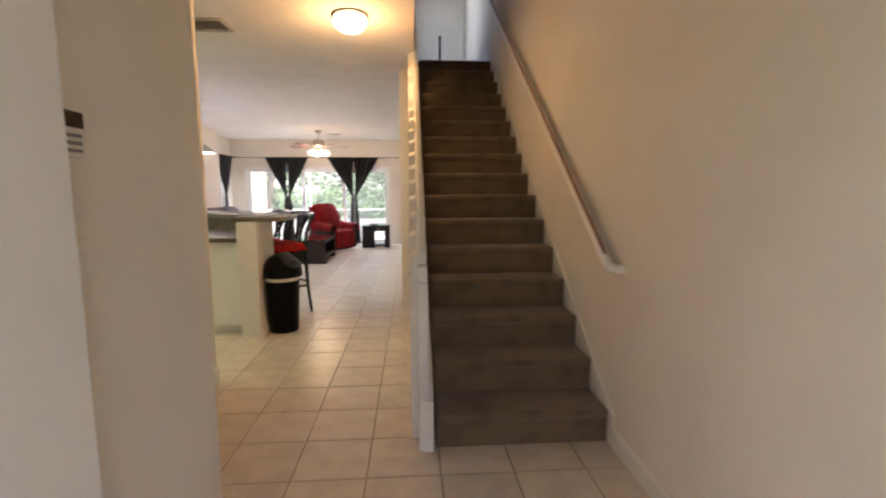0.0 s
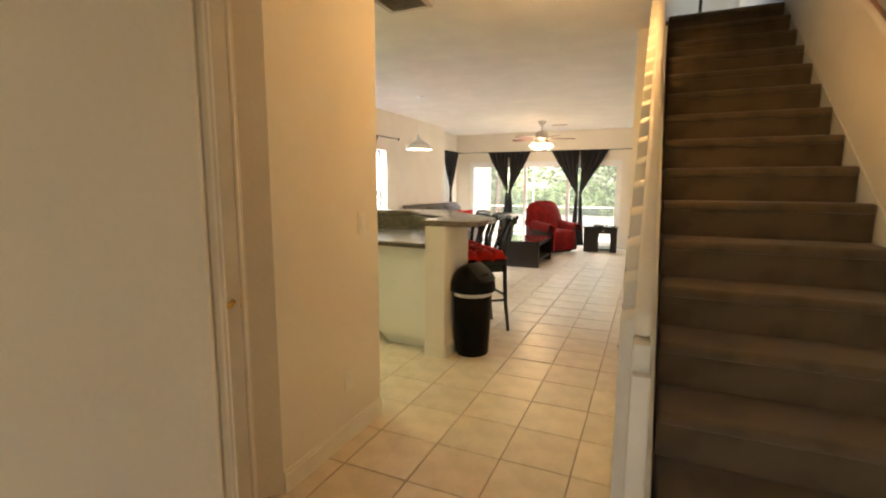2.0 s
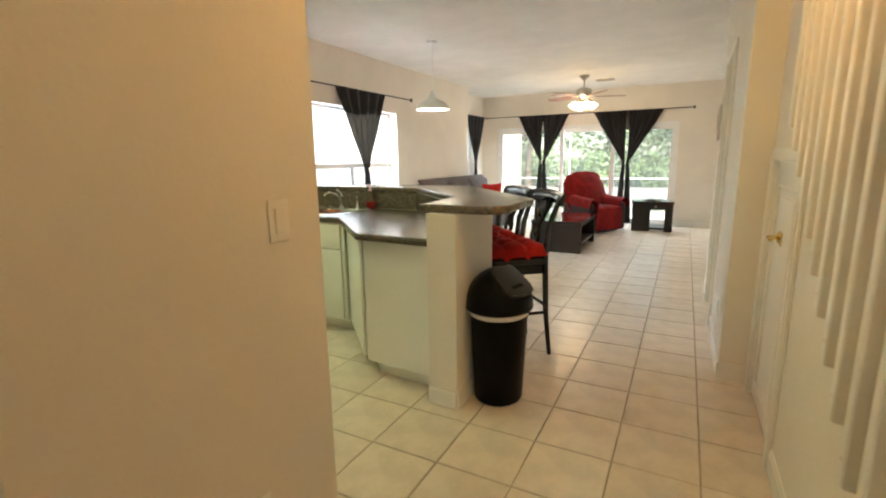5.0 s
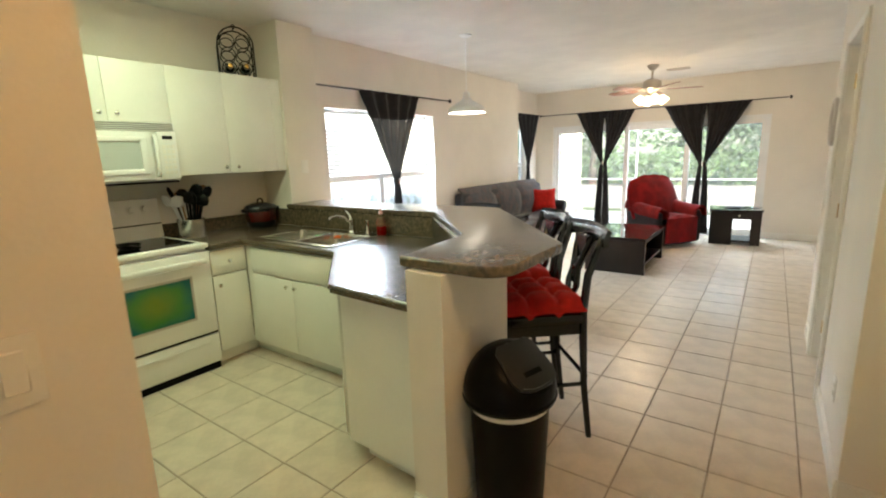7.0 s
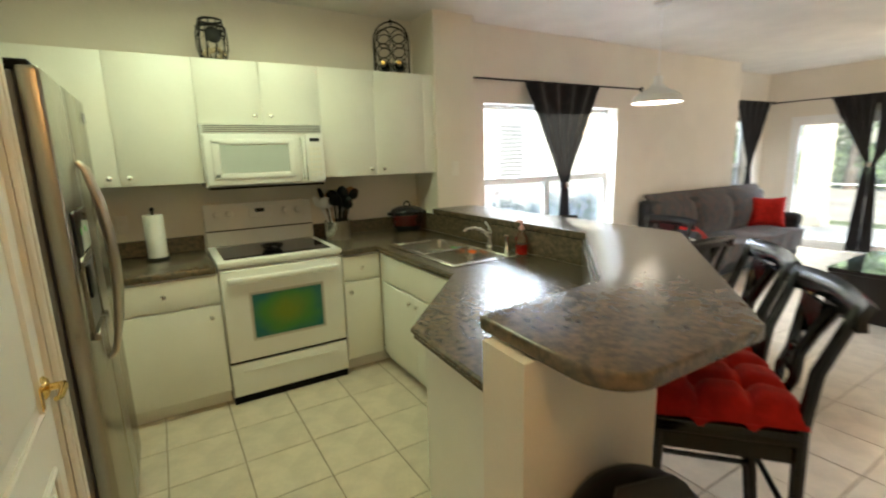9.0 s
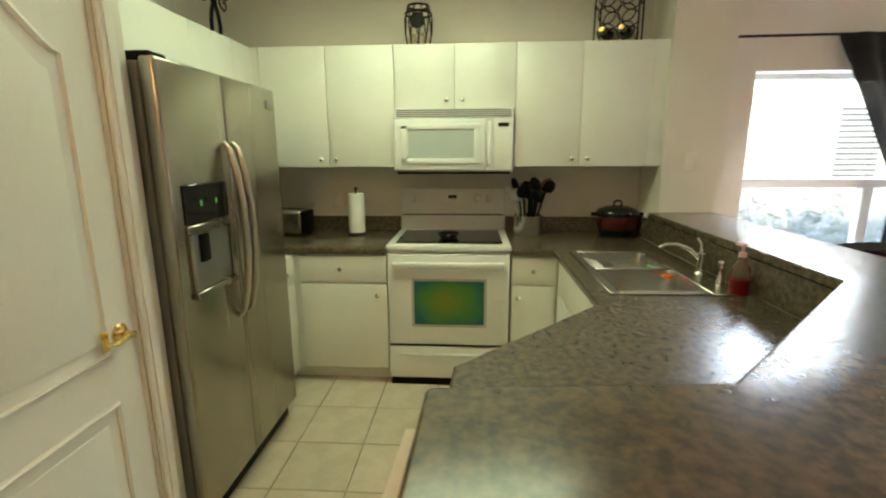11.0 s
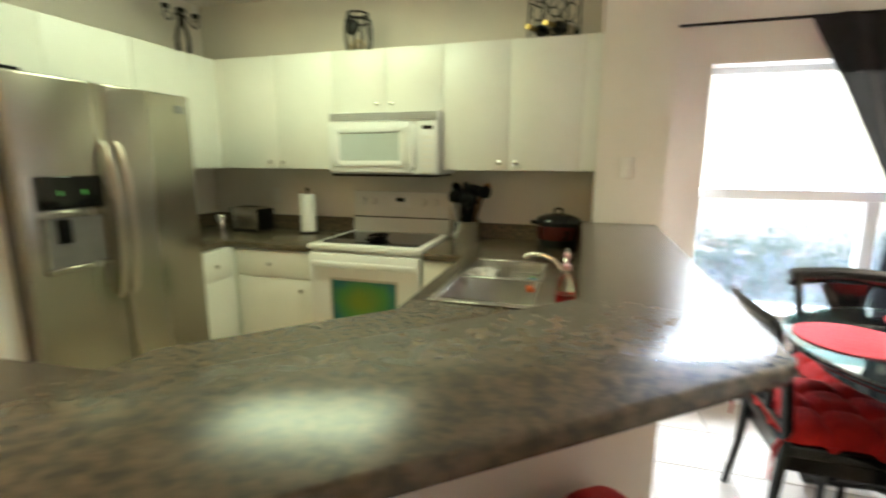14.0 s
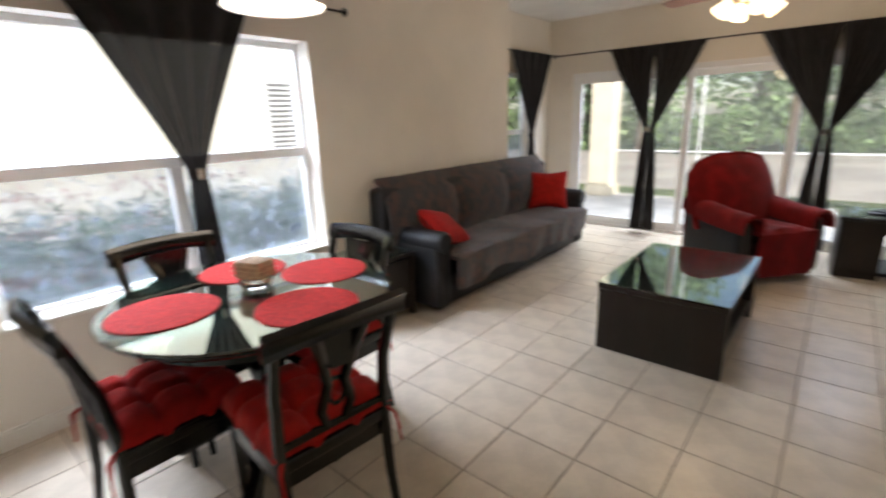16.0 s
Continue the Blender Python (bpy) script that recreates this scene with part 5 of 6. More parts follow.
part("back_frame", box(0.0, 0.17, -0.10, SLN - 0.06, 0.10, 0.94, 0.05, 3), M_LEATHER, sf)
for y0 in (0.0, SLN - 0.17):
    part("arm", join(box(0.05, 0.63, y0, y0 + 0.17, 0.03, 0.55, 0.05, 4), turned(lathe([(0, 0), (0.075, 0.0), (0.088, 0.02), (0.088, 0.55), (0.07, 0.58), (0, 0.585)], 20), pose(0.06, y0 + 0.085, 0.545, 0, 90, 0))), M_LEATHER, sf, "rounded dark leather arm")


def throw_pillow(m, seed):
    p = thing("throw_pillow", m, "bright red square throw pillow on the sofa", "pillow", "red pillows on the sofa")

    def face(sign):
        def f(u, v):
            x, y = u - 0.5, v - 0.5
            e = max(0.0, (1 - (2 * x) ** 4) * (1 - (2 * y) ** 4))
            pinch = 1 - 0.07 * (1 - abs(2 * x) ** 2) * abs(2 * y) ** 3
            return Vector((0.42 * x * (1 - 0.07 * (1 - (2 * y) ** 2)), 0.42 * y * (1 - 0.07 * (1 - (2 * x) ** 2)) * pinch, sign * 0.075 * e ** 0.5 + 0.006 * noise.noise((x * 6 + seed, y * 6, sign))))
        return f

    part("cover", join(sheet(face(1), 16, 16), sheet(face(-1), 16, 16)), M_RED, p)


throw_pillow(pose(-3.12, 9.24, 0.575, 34, 14, 100), 1)
throw_pillow(pose(-3.10, 10.98, 0.655, 72, 0, 32), 2)

et = thing("end_table", pose(-3.25, 8.58, 0), "small black end table with a glass top beside the sofa", "end table")
for sx in (-1, 1):
    for sy in (-1, 1):
        part("leg", box(sx * 0.19 - 0.022, sx * 0.19 + 0.022, sy * 0.19 - 0.022, sy * 0.19 + 0.022, 0, 0.47, 0.004, 1), M_ESPRESSO, et)
part("side_panel", box(-0.17, 0.17, -0.20, -0.185, 0.06, 0.45), M_ESPRESSO, et, smooth=False)
part("side_panel", box(0.185, 0.20, -0.17, 0.17, 0.06, 0.45), M_ESPRESSO, et, smooth=False)
part("top_frame", box(-0.22, 0.22, -0.22, 0.22, 0.47, 0.495, 0.006, 2), M_ESPRESSO, et)
part("glass_top", box(-0.215, 0.215, -0.215, 0.215, 0.497, 0.507, 0.003, 1), M_TABLEGLASS, et)
rk = thing("magazine_rack", pose(-3.22, 8.18, 0, 0, 0, 25), "low black magazine rack with red covers by the wall", "rack")
part("frame", join(tube([(-0.18, -0.12, 0.0), (-0.12, 0.0, 0.25), (-0.18, 0.12, 0.48)], 0.012, 8), tube([(0.18, -0.12, 0.0), (0.12, 0.0, 0.25), (0.18, 0.12, 0.48)], 0.012, 8), tube([(-0.18, 0.12, 0.48), (0.18, 0.12, 0.48)], 0.012, 8), tube([(-0.18, -0.12, 0.02), (0.18, -0.12, 0.02)], 0.012, 8)), M_BLACKWOOD, rk)
for k in range(3):
    part("magazine", turned(box(-0.13, 0.13, -0.004, 0.004, 0, 0.28, 0.002, 1), pose(0, -0.02 + 0.03 * k, 0.12, -18, 0, 0)), M_REDMAT if k % 2 == 0 else M_PAPER, rk)

cf = thing("coffee_table", pose(-1.38, 9.62, 0), "dark espresso coffee table with a glass top and open shelf", "coffee table")
CW, CD = 0.35, 0.55
part("end_panel", box(-CW, CW, -CD, -CD + 0.05, 0.0, 0.40, 0.004, 1), M_ESPRESSO, cf)
part("end_panel", box(-CW, CW, CD - 0.05, CD, 0.0, 0.40, 0.004, 1), M_ESPRESSO, cf)
part("shelf", box(-CW + 0.02, CW - 0.02, -CD + 0.05, CD - 0.05, 0.10, 0.13), M_ESPRESSO, cf, smooth=False)
part("back_panel", box(-0.012, 0.012, -CD + 0.05, CD - 0.05, 0.13, 0.36), M_ESPRESSO, cf, smooth=False)
part("tabletop", box(-CW - 0.005, CW + 0.005, -CD - 0.005, CD + 0.005, 0.40, 0.432, 0.004, 1), M_ESPRESSO, cf)
part("glass_top", box(-CW - 0.01, CW + 0.01, -CD - 0.01, CD + 0.01, 0.433, 0.443, 0.003, 1), M_TABLEGLASS, cf)
part("lower_rail", box(-CW + 0.02, CW - 0.02, -CD + 0.05, CD - 0.05, 0.36, 0.40), M_ESPRESSO, cf, smooth=False)

ac = thing("armchair", pose(-1.26, 11.32, 0, 0, 0, 52) @ Matrix.Diagonal((0.89, 0.90, 1.03, 1)), "recliner armchair under a red velvet cover with dark sides", "armchair")
part("base", box(-0.38, 0.38, -0.36, 0.38, 0.02, 0.36, 0.05, 3), M_LEATHER, ac, "dark leather base")
part("seat_cover", sheet(lambda u, v: Vector(((u - 0.5) * 0.62, -0.47 + 0.75 * max(0.0, v - 0.28) / 0.72, (0.44 + 0.03 * math.sin(math.pi * u) if v > 0.28 else 0.07 + 1.32 * v) + 0.012 * noise.noise((u * 6, v * 6, 5)))), 18, 22, 0.03), M_CHAIRRED, ac, "red velvet seat cover falling to the floor")
part("back_cover", sheet(lambda u, v: Vector(((u - 0.5) * (0.94 - 0.14 * v ** 4), 0.20 + 0.20 * v - 0.13 * math.sin(math.pi * u) ** 0.7 * math.sin(math.pi * min(1, v + 0.12)) ** 0.5, 0.36 + 0.64 * v - 0.13 * abs(2 * u - 1) ** 4 * v + 0.012 * noise.noise((u * 5, v * 5, 8)))), 20, 22, 0.10), M_CHAIRRED, ac, "red velvet back cover")
part("back_shell", sheet(lambda u, v: Vector(((u - 0.5) * (0.92 - 0.12 * v), 0.34 + 0.12 * v + 0.05 * math.sin(math.pi * u), 0.10 + 0.85 * v - 0.11 * abs(2 * u - 1) ** 4 * v)), 12, 12, 0.05), M_CHAIRRED, ac)
for s in (-1, 1):
    part("arm", join(box(s * 0.40 - 0.085, s * 0.40 + 0.085, -0.40, 0.34, 0.04, 0.52, 0.06, 4)), M_LEATHER, ac, "dark leather side")
    part("arm_cover", sheet(lambda u, v, s=s: Vector((s * 0.39 + 0.125 * math.cos(math.pi * u) * 1.0, -0.45 + 0.80 * v, 0.47 + 0.15 * math.sin(math.pi * u) ** 0.7 - 0.03 * (1 - v) + 0.07 * v ** 3 + 0.008 * noise.noise((u * 5, v * 9, s)))), 14, 18, 0.025), M_CHAIRRED, ac, "red velvet arm cover")

sdt = thing("corner_table", pose(-0.31, 11.82, 0, 0, 0, 4), "black end table with a glass top and an open shelf", "end table")
for x0, x1, y0, y1 in ((-0.33, -0.30, -0.25, 0.25), (0.30, 0.33, -0.25, 0.25)):
    part("side_panel", box(x0, x1, y0, y1, 0.0, 0.50, 0.003, 1), M_ESPRESSO, sdt)
part("front_post", box(-0.30, -0.03, -0.25, -0.22, 0.0, 0.50), M_ESPRESSO, sdt, smooth=False)
part("front_post", box(0.20, 0.30, -0.25, -0.22, 0.0, 0.50), M_ESPRESSO, sdt, smooth=False)
part("drawer_front", box(-0.03, 0.20, -0.25, -0.22, 0.39, 0.50, 0.003, 1), M_ESPRESSO, sdt)
part("bottom_shelf", box(-0.30, 0.30, -0.25, 0.25, 0.04, 0.07), M_ESPRESSO, sdt, smooth=False)
part("tabletop", box(-0.345, 0.345, -0.265, 0.265, 0.50, 0.525, 0.005, 2), M_ESPRESSO, sdt)
part("glass_top", box(-0.35, 0.35, -0.27, 0.27, 0.527, 0.537, 0.003, 1), M_TABLEGLASS, sdt)
part("knob", turned(lathe([(0, 0), (0.012, 0.004), (0.014, 0.015), (0, 0.02)], 12), pose(0.05, -0.25, 0.445, 90, 0, 0)), M_NICKEL, sdt)
ph = thing("clear_stand", pose(-0.10, 11.86, 0.538, 0, 0, -20), "clear acrylic brochure stand on the end table", "stand")
part("plate", turned(box(-0.09, 0.09, -0.003, 0.003, 0, 0.20, 0.002, 1), pose(0, 0.03, 0.0, -14, 0, 0)), M_GLASS, ph)
part("foot", box(-0.09, 0.09, -0.07, 0.07, 0.0, 0.006, 0.002, 1), M_GLASS, ph)
for k, (dx, dy, a) in enumerate(((-0.36, 11.78, 10), (-0.30, 11.80, -25))):
    bkk = thing("booklet", pose(dx, dy, 0.538 + 0.012 * k, 0, 0, a), "dark booklet lying on the end table", "booklet")
    part("pages", box(-0.10, 0.10, -0.07, 0.07, 0, 0.011, 0.002, 1), M_LEATHER, bkk)

# ---- lamps ----
dl = thing("ceiling_light", pose(0.11, 4.20, H), "lit frosted glass dome light on the hall ceiling", "ceiling light")
part("canopy", lathe([(0, 0), (0.13, 0), (0.135, -0.012), (0.12, -0.022), (0, -0.022)], 36), M_NICKEL, dl)
part("dome", lathe([(0.118, -0.022), (0.125, -0.04), (0.110, -0.085), (0.07, -0.115), (0, -0.128)], 36), M_DOME, dl, "glowing frosted dome").visible_shadow = False
kl = thing("ceiling_light", pose(-2.55, 4.50, H), "lit fluorescent box light on the kitchen ceiling", "ceiling light")
part("housing", box(-0.30, 0.30, -0.62, 0.62, -0.07, 0.0, 0.01, 2), M_FRAME, kl)
part("diffuser", box(-0.27, 0.27, -0.59, 0.59, -0.098, -0.07, 0.012, 2), M_TUBE, kl, "glowing white diffuser")
pl = thing("pendant_lamp", pose(-2.45, 7.50, 0), "white enamel pendant lamp over the dining table", "pendant lamp")
part("canopy", lathe([(0, H), (0.06, H), (0.06, H - 0.012), (0.03, H - 0.025), (0, H - 0.026)], 24), M_FRAME, pl)
part("cord", tube([(0, 0, 2.06), (0, 0, H - 0.02)], 0.004, 6), M_FRAME, pl)
part("shade", join(lathe([(0.0, 2.075), (0.030, 2.07), (0.035, 2.02), (0.06, 1.985), (0.12, 1.955), (0.175, 1.92), (0.190, 1.875), (0.193, 1.868), (0.186, 1.870), (0.170, 1.915), (0.115, 1.95), (0.05, 1.98), (0.0, 1.985)], 40)), M_FRAME, pl, "white enamel shade")
part("bulb", lathe([(0, 1.985), (0.02, 1.98), (0.035, 1.945), (0.045, 1.915), (0.03, 1.885), (0, 1.875)], 18), M_PENDIN, pl, "lit bulb").visible_shadow = False
part("diffuser", lathe([(0.0, 1.880), (0.180, 1.880), (0.182, 1.876), (0.0, 1.874)], 36), M_PENDIN, pl, "glowing inner face").visible_shadow = False
fn = thing("ceiling_fan", pose(-1.38, 10.66, 0), "nickel ceiling fan with wooden blades and four lit shades", "ceiling fan")
part("canopy", lathe([(0, H), (0.075, H), (0.075, H - 0.02), (0.03, H - 0.07), (0, H - 0.07)], 28), M_NICKEL, fn)
part("downrod", tube([(0, 0, H - 0.06), (0, 0, 2.40)], 0.012, 10), M_NICKEL, fn)
part("motor", lathe([(0, 2.42), (0.06, 2.415), (0.115, 2.385), (0.125, 2.34), (0.12, 2.29), (0.075, 2.26), (0.05, 2.22), (0.06, 2.19), (0, 2.18)], 32), M_NICKEL, fn)
for k in range(5):
    q = pose(0, 0, 2.275, 0, 0, 20 + 72 * k)
    bl = part("blade", turned(prism([(0.20, -0.045), (0.34, -0.068), (0.60, -0.070), (0.645, -0.045), (0.645, 0.045), (0.60, 0.070), (0.34, 0.068), (0.20, 0.045)], -0.004, 0.004, 0.002, 1), q @ pose(0, 0, 0, 11, 0, 0)), M_BLADE, fn, "stained wooden blade")
    part("blade_arm", turned(box(0.09, 0.25, -0.016, 0.016, -0.012, -0.005, 0.003, 1), q), M_NICKEL, bl)
for k in range(4):
    q = pose(0, 0, 0, 0, 0, 30 + 90 * k)
    part("light_arm", turned(tube([(0.03, 0, 2.20), (0.09, 0, 2.205), (0.115, 0, 2.185)], 0.009, 8), q), M_NICKEL, fn)
    part("shade", turned(lathe([(0.022, 0.0), (0.035, -0.01), (0.05, -0.05), (0.068, -0.10), (0.062, -0.10), (0.045, -0.05), (0.02, -0.008)], 20), q @ pose(0.125, 0, 2.185, 0, -40, 0)), M_SHADE, fn, "lit frosted glass shade").visible_shadow = False


def vent(m, w, d, label):
    v = thing("ceiling_vent", m, label, "vent")
    part("frame", join(box(-w / 2, w / 2, -d / 2, -d / 2 + 0.03, -0.012, 0, 0.003, 1), box(-w / 2, w / 2, d / 2 - 0.03, d / 2, -0.012, 0, 0.003, 1), box(-w / 2, -w / 2 + 0.03, -d / 2 + 0.03, d / 2 - 0.03, -0.012, 0), box(w / 2 - 0.03, w / 2, -d / 2 + 0.03, d / 2 - 0.03, -0.012, 0)), M_VENT, v)
    part("backing", box(-w / 2 + 0.03, w / 2 - 0.03, -d / 2 + 0.03, d / 2 - 0.03, -0.003, -0.001), M_PLASTIC, v, smooth=False)
    n = int((d - 0.06) / 0.028)
    for k in range(n):
        y = -d / 2 + 0.045 + 0.028 * k
        part("slat", turned(box(-w / 2 + 0.03, w / 2 - 0.03, -0.010, 0.010, -0.001, 0.001), pose(0, y, -0.010, 35, 0, 0)), M_VENT, v, smooth=False)


vent(pose(-1.03, 4.46, H), 0.34, 0.28, "square louvred air vent in the hall ceiling")
vent(pose(-1.15, 11.25, H), 0.30, 0.16, "small louvred air vent beyond the ceiling fan")
vent(pose(0.432, 6.05, 2.40, 0, -90, 0), 0.16, 0.26, "louvred air return high on the closet wall")

# ---- curtains ----


def rod(name, pts, finial, label):
    r = thing(name, pose(0, 0, 0), label, "curtain rod")
    part("rod_bar", tube(pts, 0.008, 8), M_IRON, r)
    for p in finial:
        part("finial", turned(lathe([(0, -0.03), (0.012, -0.02), (0.022, 0.0), (0.012, 0.02), (0, 0.03)], 12), Matrix.Translation(p)), M_IRON, r)
    return r


def drape(m, w0, w1, z_top, z_tie, z_end, tail, label, slit=True, sheer=False, band=0.28):
    """A panel drawn together to a tie: from w0..w1 at the rod to the tie at 0, with a tail."""
    c = thing("curtain", m, label, "curtain", "black tied-back curtains")
    rnd = random.Random(int(w1 * 1000))
    ph = rnd.uniform(0, 6)

    def cloth(a0, a1, zt, zb, fold):
        def f(u, v):
            z = zt + (zb - zt) * v
            if z >= z_tie:
                k = (z_top - z) / (z_top - z_tie)
                s = (1 - k) ** 1.12
                open_ = min(1.0, max(0.0, (k - 0.08) / 0.2))
                side = 1 if a0 >= 0 else -1 if a1 <= 0 else 0
                narrow = (u - 0.5) * 0.085 if side == 0 else 0.045 * (u if side > 0 else u - 1) + side * 0.008
                x = (a0 + (a1 - a0) * u) * s + narrow * (1 - s) + side * 0.022 * open_ * (1 - k ** 6)
            else:
                k = (z_tie - z) / (z_tie - z_end)
                side = 1 if a0 >= 0 else -1 if a1 <= 0 else 0
                s = 1 - k
                x = (u - 0.5) * (0.085 + (tail - 0.085) * k ** 0.7) if side == 0 else (0.045 + (tail / 2 - 0.045) * k ** 0.7) * (u if side > 0 else u - 1) + side * 0.008 * (1 - k)
            d = fold * (0.35 + 0.65 * min(1, abs(z - z_tie) * 2.2)) * math.sin(u * 9 * math.pi + ph + 1.5 * k) + 0.012 * noise.noise((u * 4, v * 6, ph))
            return Vector((x, d, z))
        return f

    halves = [(w0, -0.0), (0.0, w1)] if slit else [(w0, w1)]
    for a0, a1 in halves:
        if sheer:
            part("valance", sheet(cloth(a0, a1, z_top, z_top - band, 0.018), 60, 10, 0.004), M_CURTAIN, c, "opaque double top band")
            part("cloth", sheet(cloth(a0, a1, z_top - band, z_end, 0.016), 60, 40), M_SHEER, c, "thin sheer lower cloth")
        else:
            part("cloth", sheet(cloth(a0, a1, z_top, z_end, 0.020), 44, 50, 0.004), M_CURTAIN, c)
    part("tie_back", turned(lathe([(0.050, -0.03), (0.055, -0.02), (0.055, 0.02), (0.050, 0.03)], 20), pose(0, 0, z_tie) @ Matrix.Diagonal((0.95, 0.6, 1, 1))), M_CURTAIN, c)
    part("tie_clasp", box(-0.014, 0.014, -0.042, -0.034, z_tie - 0.03, z_tie + 0.03, 0.004, 1), M_CHROME, c, "small silver clasp")
    return c


rod("curtain_rod", [(-3.41, 6.38, 2.14), (-3.41, 8.60, 2.15)], [(-3.41, 6.36, 2.14), (-3.41, 8.62, 2.15)], "thin black curtain rod over the dining window")
drape(pose(-3.41, 7.50, 0, 0, 0, 90), -0.52, 0.45, 2.15, 1.19, 0.50, 0.16, "black sheer curtain gathered by a clasp at the dining window", False, True)
rod("curtain_rod", [(-3.76, 11.05, 2.17), (-3.76, 12.28, 2.18)], [(-3.76, 11.03, 2.17)], "thin black curtain rod over the narrow window")
drape(pose(-3.76, 11.76, 0, 0, 0, 90), -0.46, 0.46, 2.18, 1.20, 0.12, 0.26, "black curtain gathered at the narrow window", False)
rod("curtain_rod", [(-3.70, 12.26, 2.16), (0.20, 12.26, 2.16)], [(-3.72, 12.26, 2.16), (0.23, 12.26, 2.16)], "long thin black curtain rod over the sliding doors")
drape(pose(-2.48, 12.26, 0), -0.52, 0.52, 2.165, 1.24, 0.04, 0.30, "pair of black curtains tied together before the glass doors")
drape(pose(-0.86, 12.26, 0), -0.64, 0.62, 2.165, 1.20, 0.04, 0.30, "wide pair of black curtains tied together before the glass doors")

# ---- on top of the cabinets ----
wr1 = thing("wine_rack", pose(-3.52, 5.72, UZ1, 0, 0, 62), "black wrought-iron arched wine rack holding bottles", "wine rack")
for s in (-1, 1):
    part("arch", tube([(-0.13, s * 0.07, 0.0), (-0.13, s * 0.07, 0.24)] + [(-0.13 * math.cos(k * math.pi / 10), s * 0.07, 0.24 + 0.13 * math.sin(k * math.pi / 10)) for k in range(1, 11)] + [(0.13, s * 0.07, 0.0)], 0.006, 6), M_IRON, wr1)
    for r in range(3):
        for cx in (-0.058, 0.058):
            part("ring", tube([(cx + 0.052 * math.cos(k * math.pi / 8), s * 0.07, 0.065 + 0.10 * r + 0.050 * math.sin(k * math.pi / 8)) for k in range(16)], 0.004, 6, True), M_IRON, wr1)
for p in ((-0.13, 0.0), (0.13, 0.0), (-0.13, 0.22), (0.13, 0.22), (0.0, 0.37)):
    part("cross_bar", tube([(p[0], -0.07, p[1] + 0.005), (p[0], 0.07, p[1] + 0.005)], 0.005, 6), M_IRON, wr1)
part("finial", tube([(0, 0, 0.37), (0.015, 0, 0.39), (0, 0, 0.405), (-0.012, 0, 0.39)], 0.005, 6), M_IRON, wr1)
for k, cx in enumerate((-0.058, 0.058)):
    wb = thing("wine_bottle", pose(-3.52, 5.72, UZ1, 0, 0, 62) @ pose(cx, 0.12, 0.060, 90, 0, 0), "dark wine bottle lying in the iron rack", "bottle", "wine bottles in the rack")
    part("bottle_body", lathe([(0, 0), (0.036, 0), (0.038, 0.01), (0.038, 0.17), (0.030, 0.20), (0.015, 0.22), (0.014, 0.30), (0, 0.30)], 20), M_BOTTLE, wb)
    part("foil", lathe([(0.0155, 0.23), (0.0165, 0.235), (0.0165, 0.305), (0, 0.307)], 16), M_GOLDFOIL, wb, "gold neck foil")
    part("paper_label", lathe([(0.0385, 0.05), (0.0390, 0.052), (0.0390, 0.13), (0.0385, 0.132)], 20), M_CORK, wb, "cream paper label")
cg = thing("wire_jar", pose(-3.50, 4.46, UZ1), "black wire jar filled with corks", "wire jar")
for k in range(10):
    a = 2 * math.pi * k / 10
    part("wire", tube([(0.070 * math.cos(a), 0.070 * math.sin(a), 0.0), (0.088 * math.cos(a + 0.15), 0.088 * math.sin(a + 0.15), 0.08), (0.088 * math.cos(a + 0.3), 0.088 * math.sin(a + 0.3), 0.17), (0.066 * math.cos(a + 0.4), 0.066 * math.sin(a + 0.4), 0.245)], 0.005, 5), M_IRON, cg)
for z, r in ((0.005, 0.070), (0.20, 0.083), (0.245, 0.066)):
    part("hoop", tube([(r * math.cos(k * math.pi / 10), r * math.sin(k * math.pi / 10), z) for k in range(20)], 0.007, 6, True), M_IRON, cg)
part("medallion", turned(lathe([(0, 0), (0.042, 0.0), (0.048, 0.006), (0.040, 0.012), (0, 0.014)], 20), pose(0.075, 0.0, 0.145, 0, 90, 0)), M_IRON, cg)
rnd = random.Random(3)
for k in range(16):
    part("cork", turned(lathe([(0, -0.02), (0.010, -0.02), (0.011, 0.02), (0, 0.02)], 8), pose(rnd.uniform(-0.05, 0.05), rnd.uniform(-0.05, 0.05), 0.022 + 0.016 * (k % 4), rnd.uniform(0, 180), rnd.uniform(0, 180), 0)), M_CORK, cg)
ch = thing("candle_stand", pose(-3.28, 3.24, UZ1), "black bottle-shaped iron candle stand with curled arms", "candle stand")
for s in (-1, 1):
    part("bottle_outline", tube([(s * 0.045, 0, 0.0), (s * 0.050, 0, 0.12), (s * 0.035, 0, 0.18), (s * 0.014, 0, 0.22), (s * 0.012, 0, 0.30)], 0.012, 8), M_IRON, ch)
    part("curled_arm", tube([(0, 0, 0.27), (s * 0.05, 0, 0.275), (s * 0.075, 0, 0.235), (s * 0.115, 0, 0.215), (s * 0.145, 0, 0.24), (s * 0.135, 0, 0.275), (s * 0.11, 0, 0.262)], 0.006, 6), M_IRON, ch)
    part("cup", lathe([(0, 0.285), (0.022, 0.285), (0.026, 0.31), (0.020, 0.312), (0, 0.295)], 14, s * 0.125), M_IRON, ch)
    part("candle", lathe([(0, 0.296), (0.011, 0.296), (0.011, 0.37), (0, 0.372)], 10, s * 0.125), M_PAPER, ch, "white candle")
part("collar", lathe([(0, 0.29), (0.03, 0.295), (0.03, 0.315), (0, 0.33)], 14), M_IRON, ch)

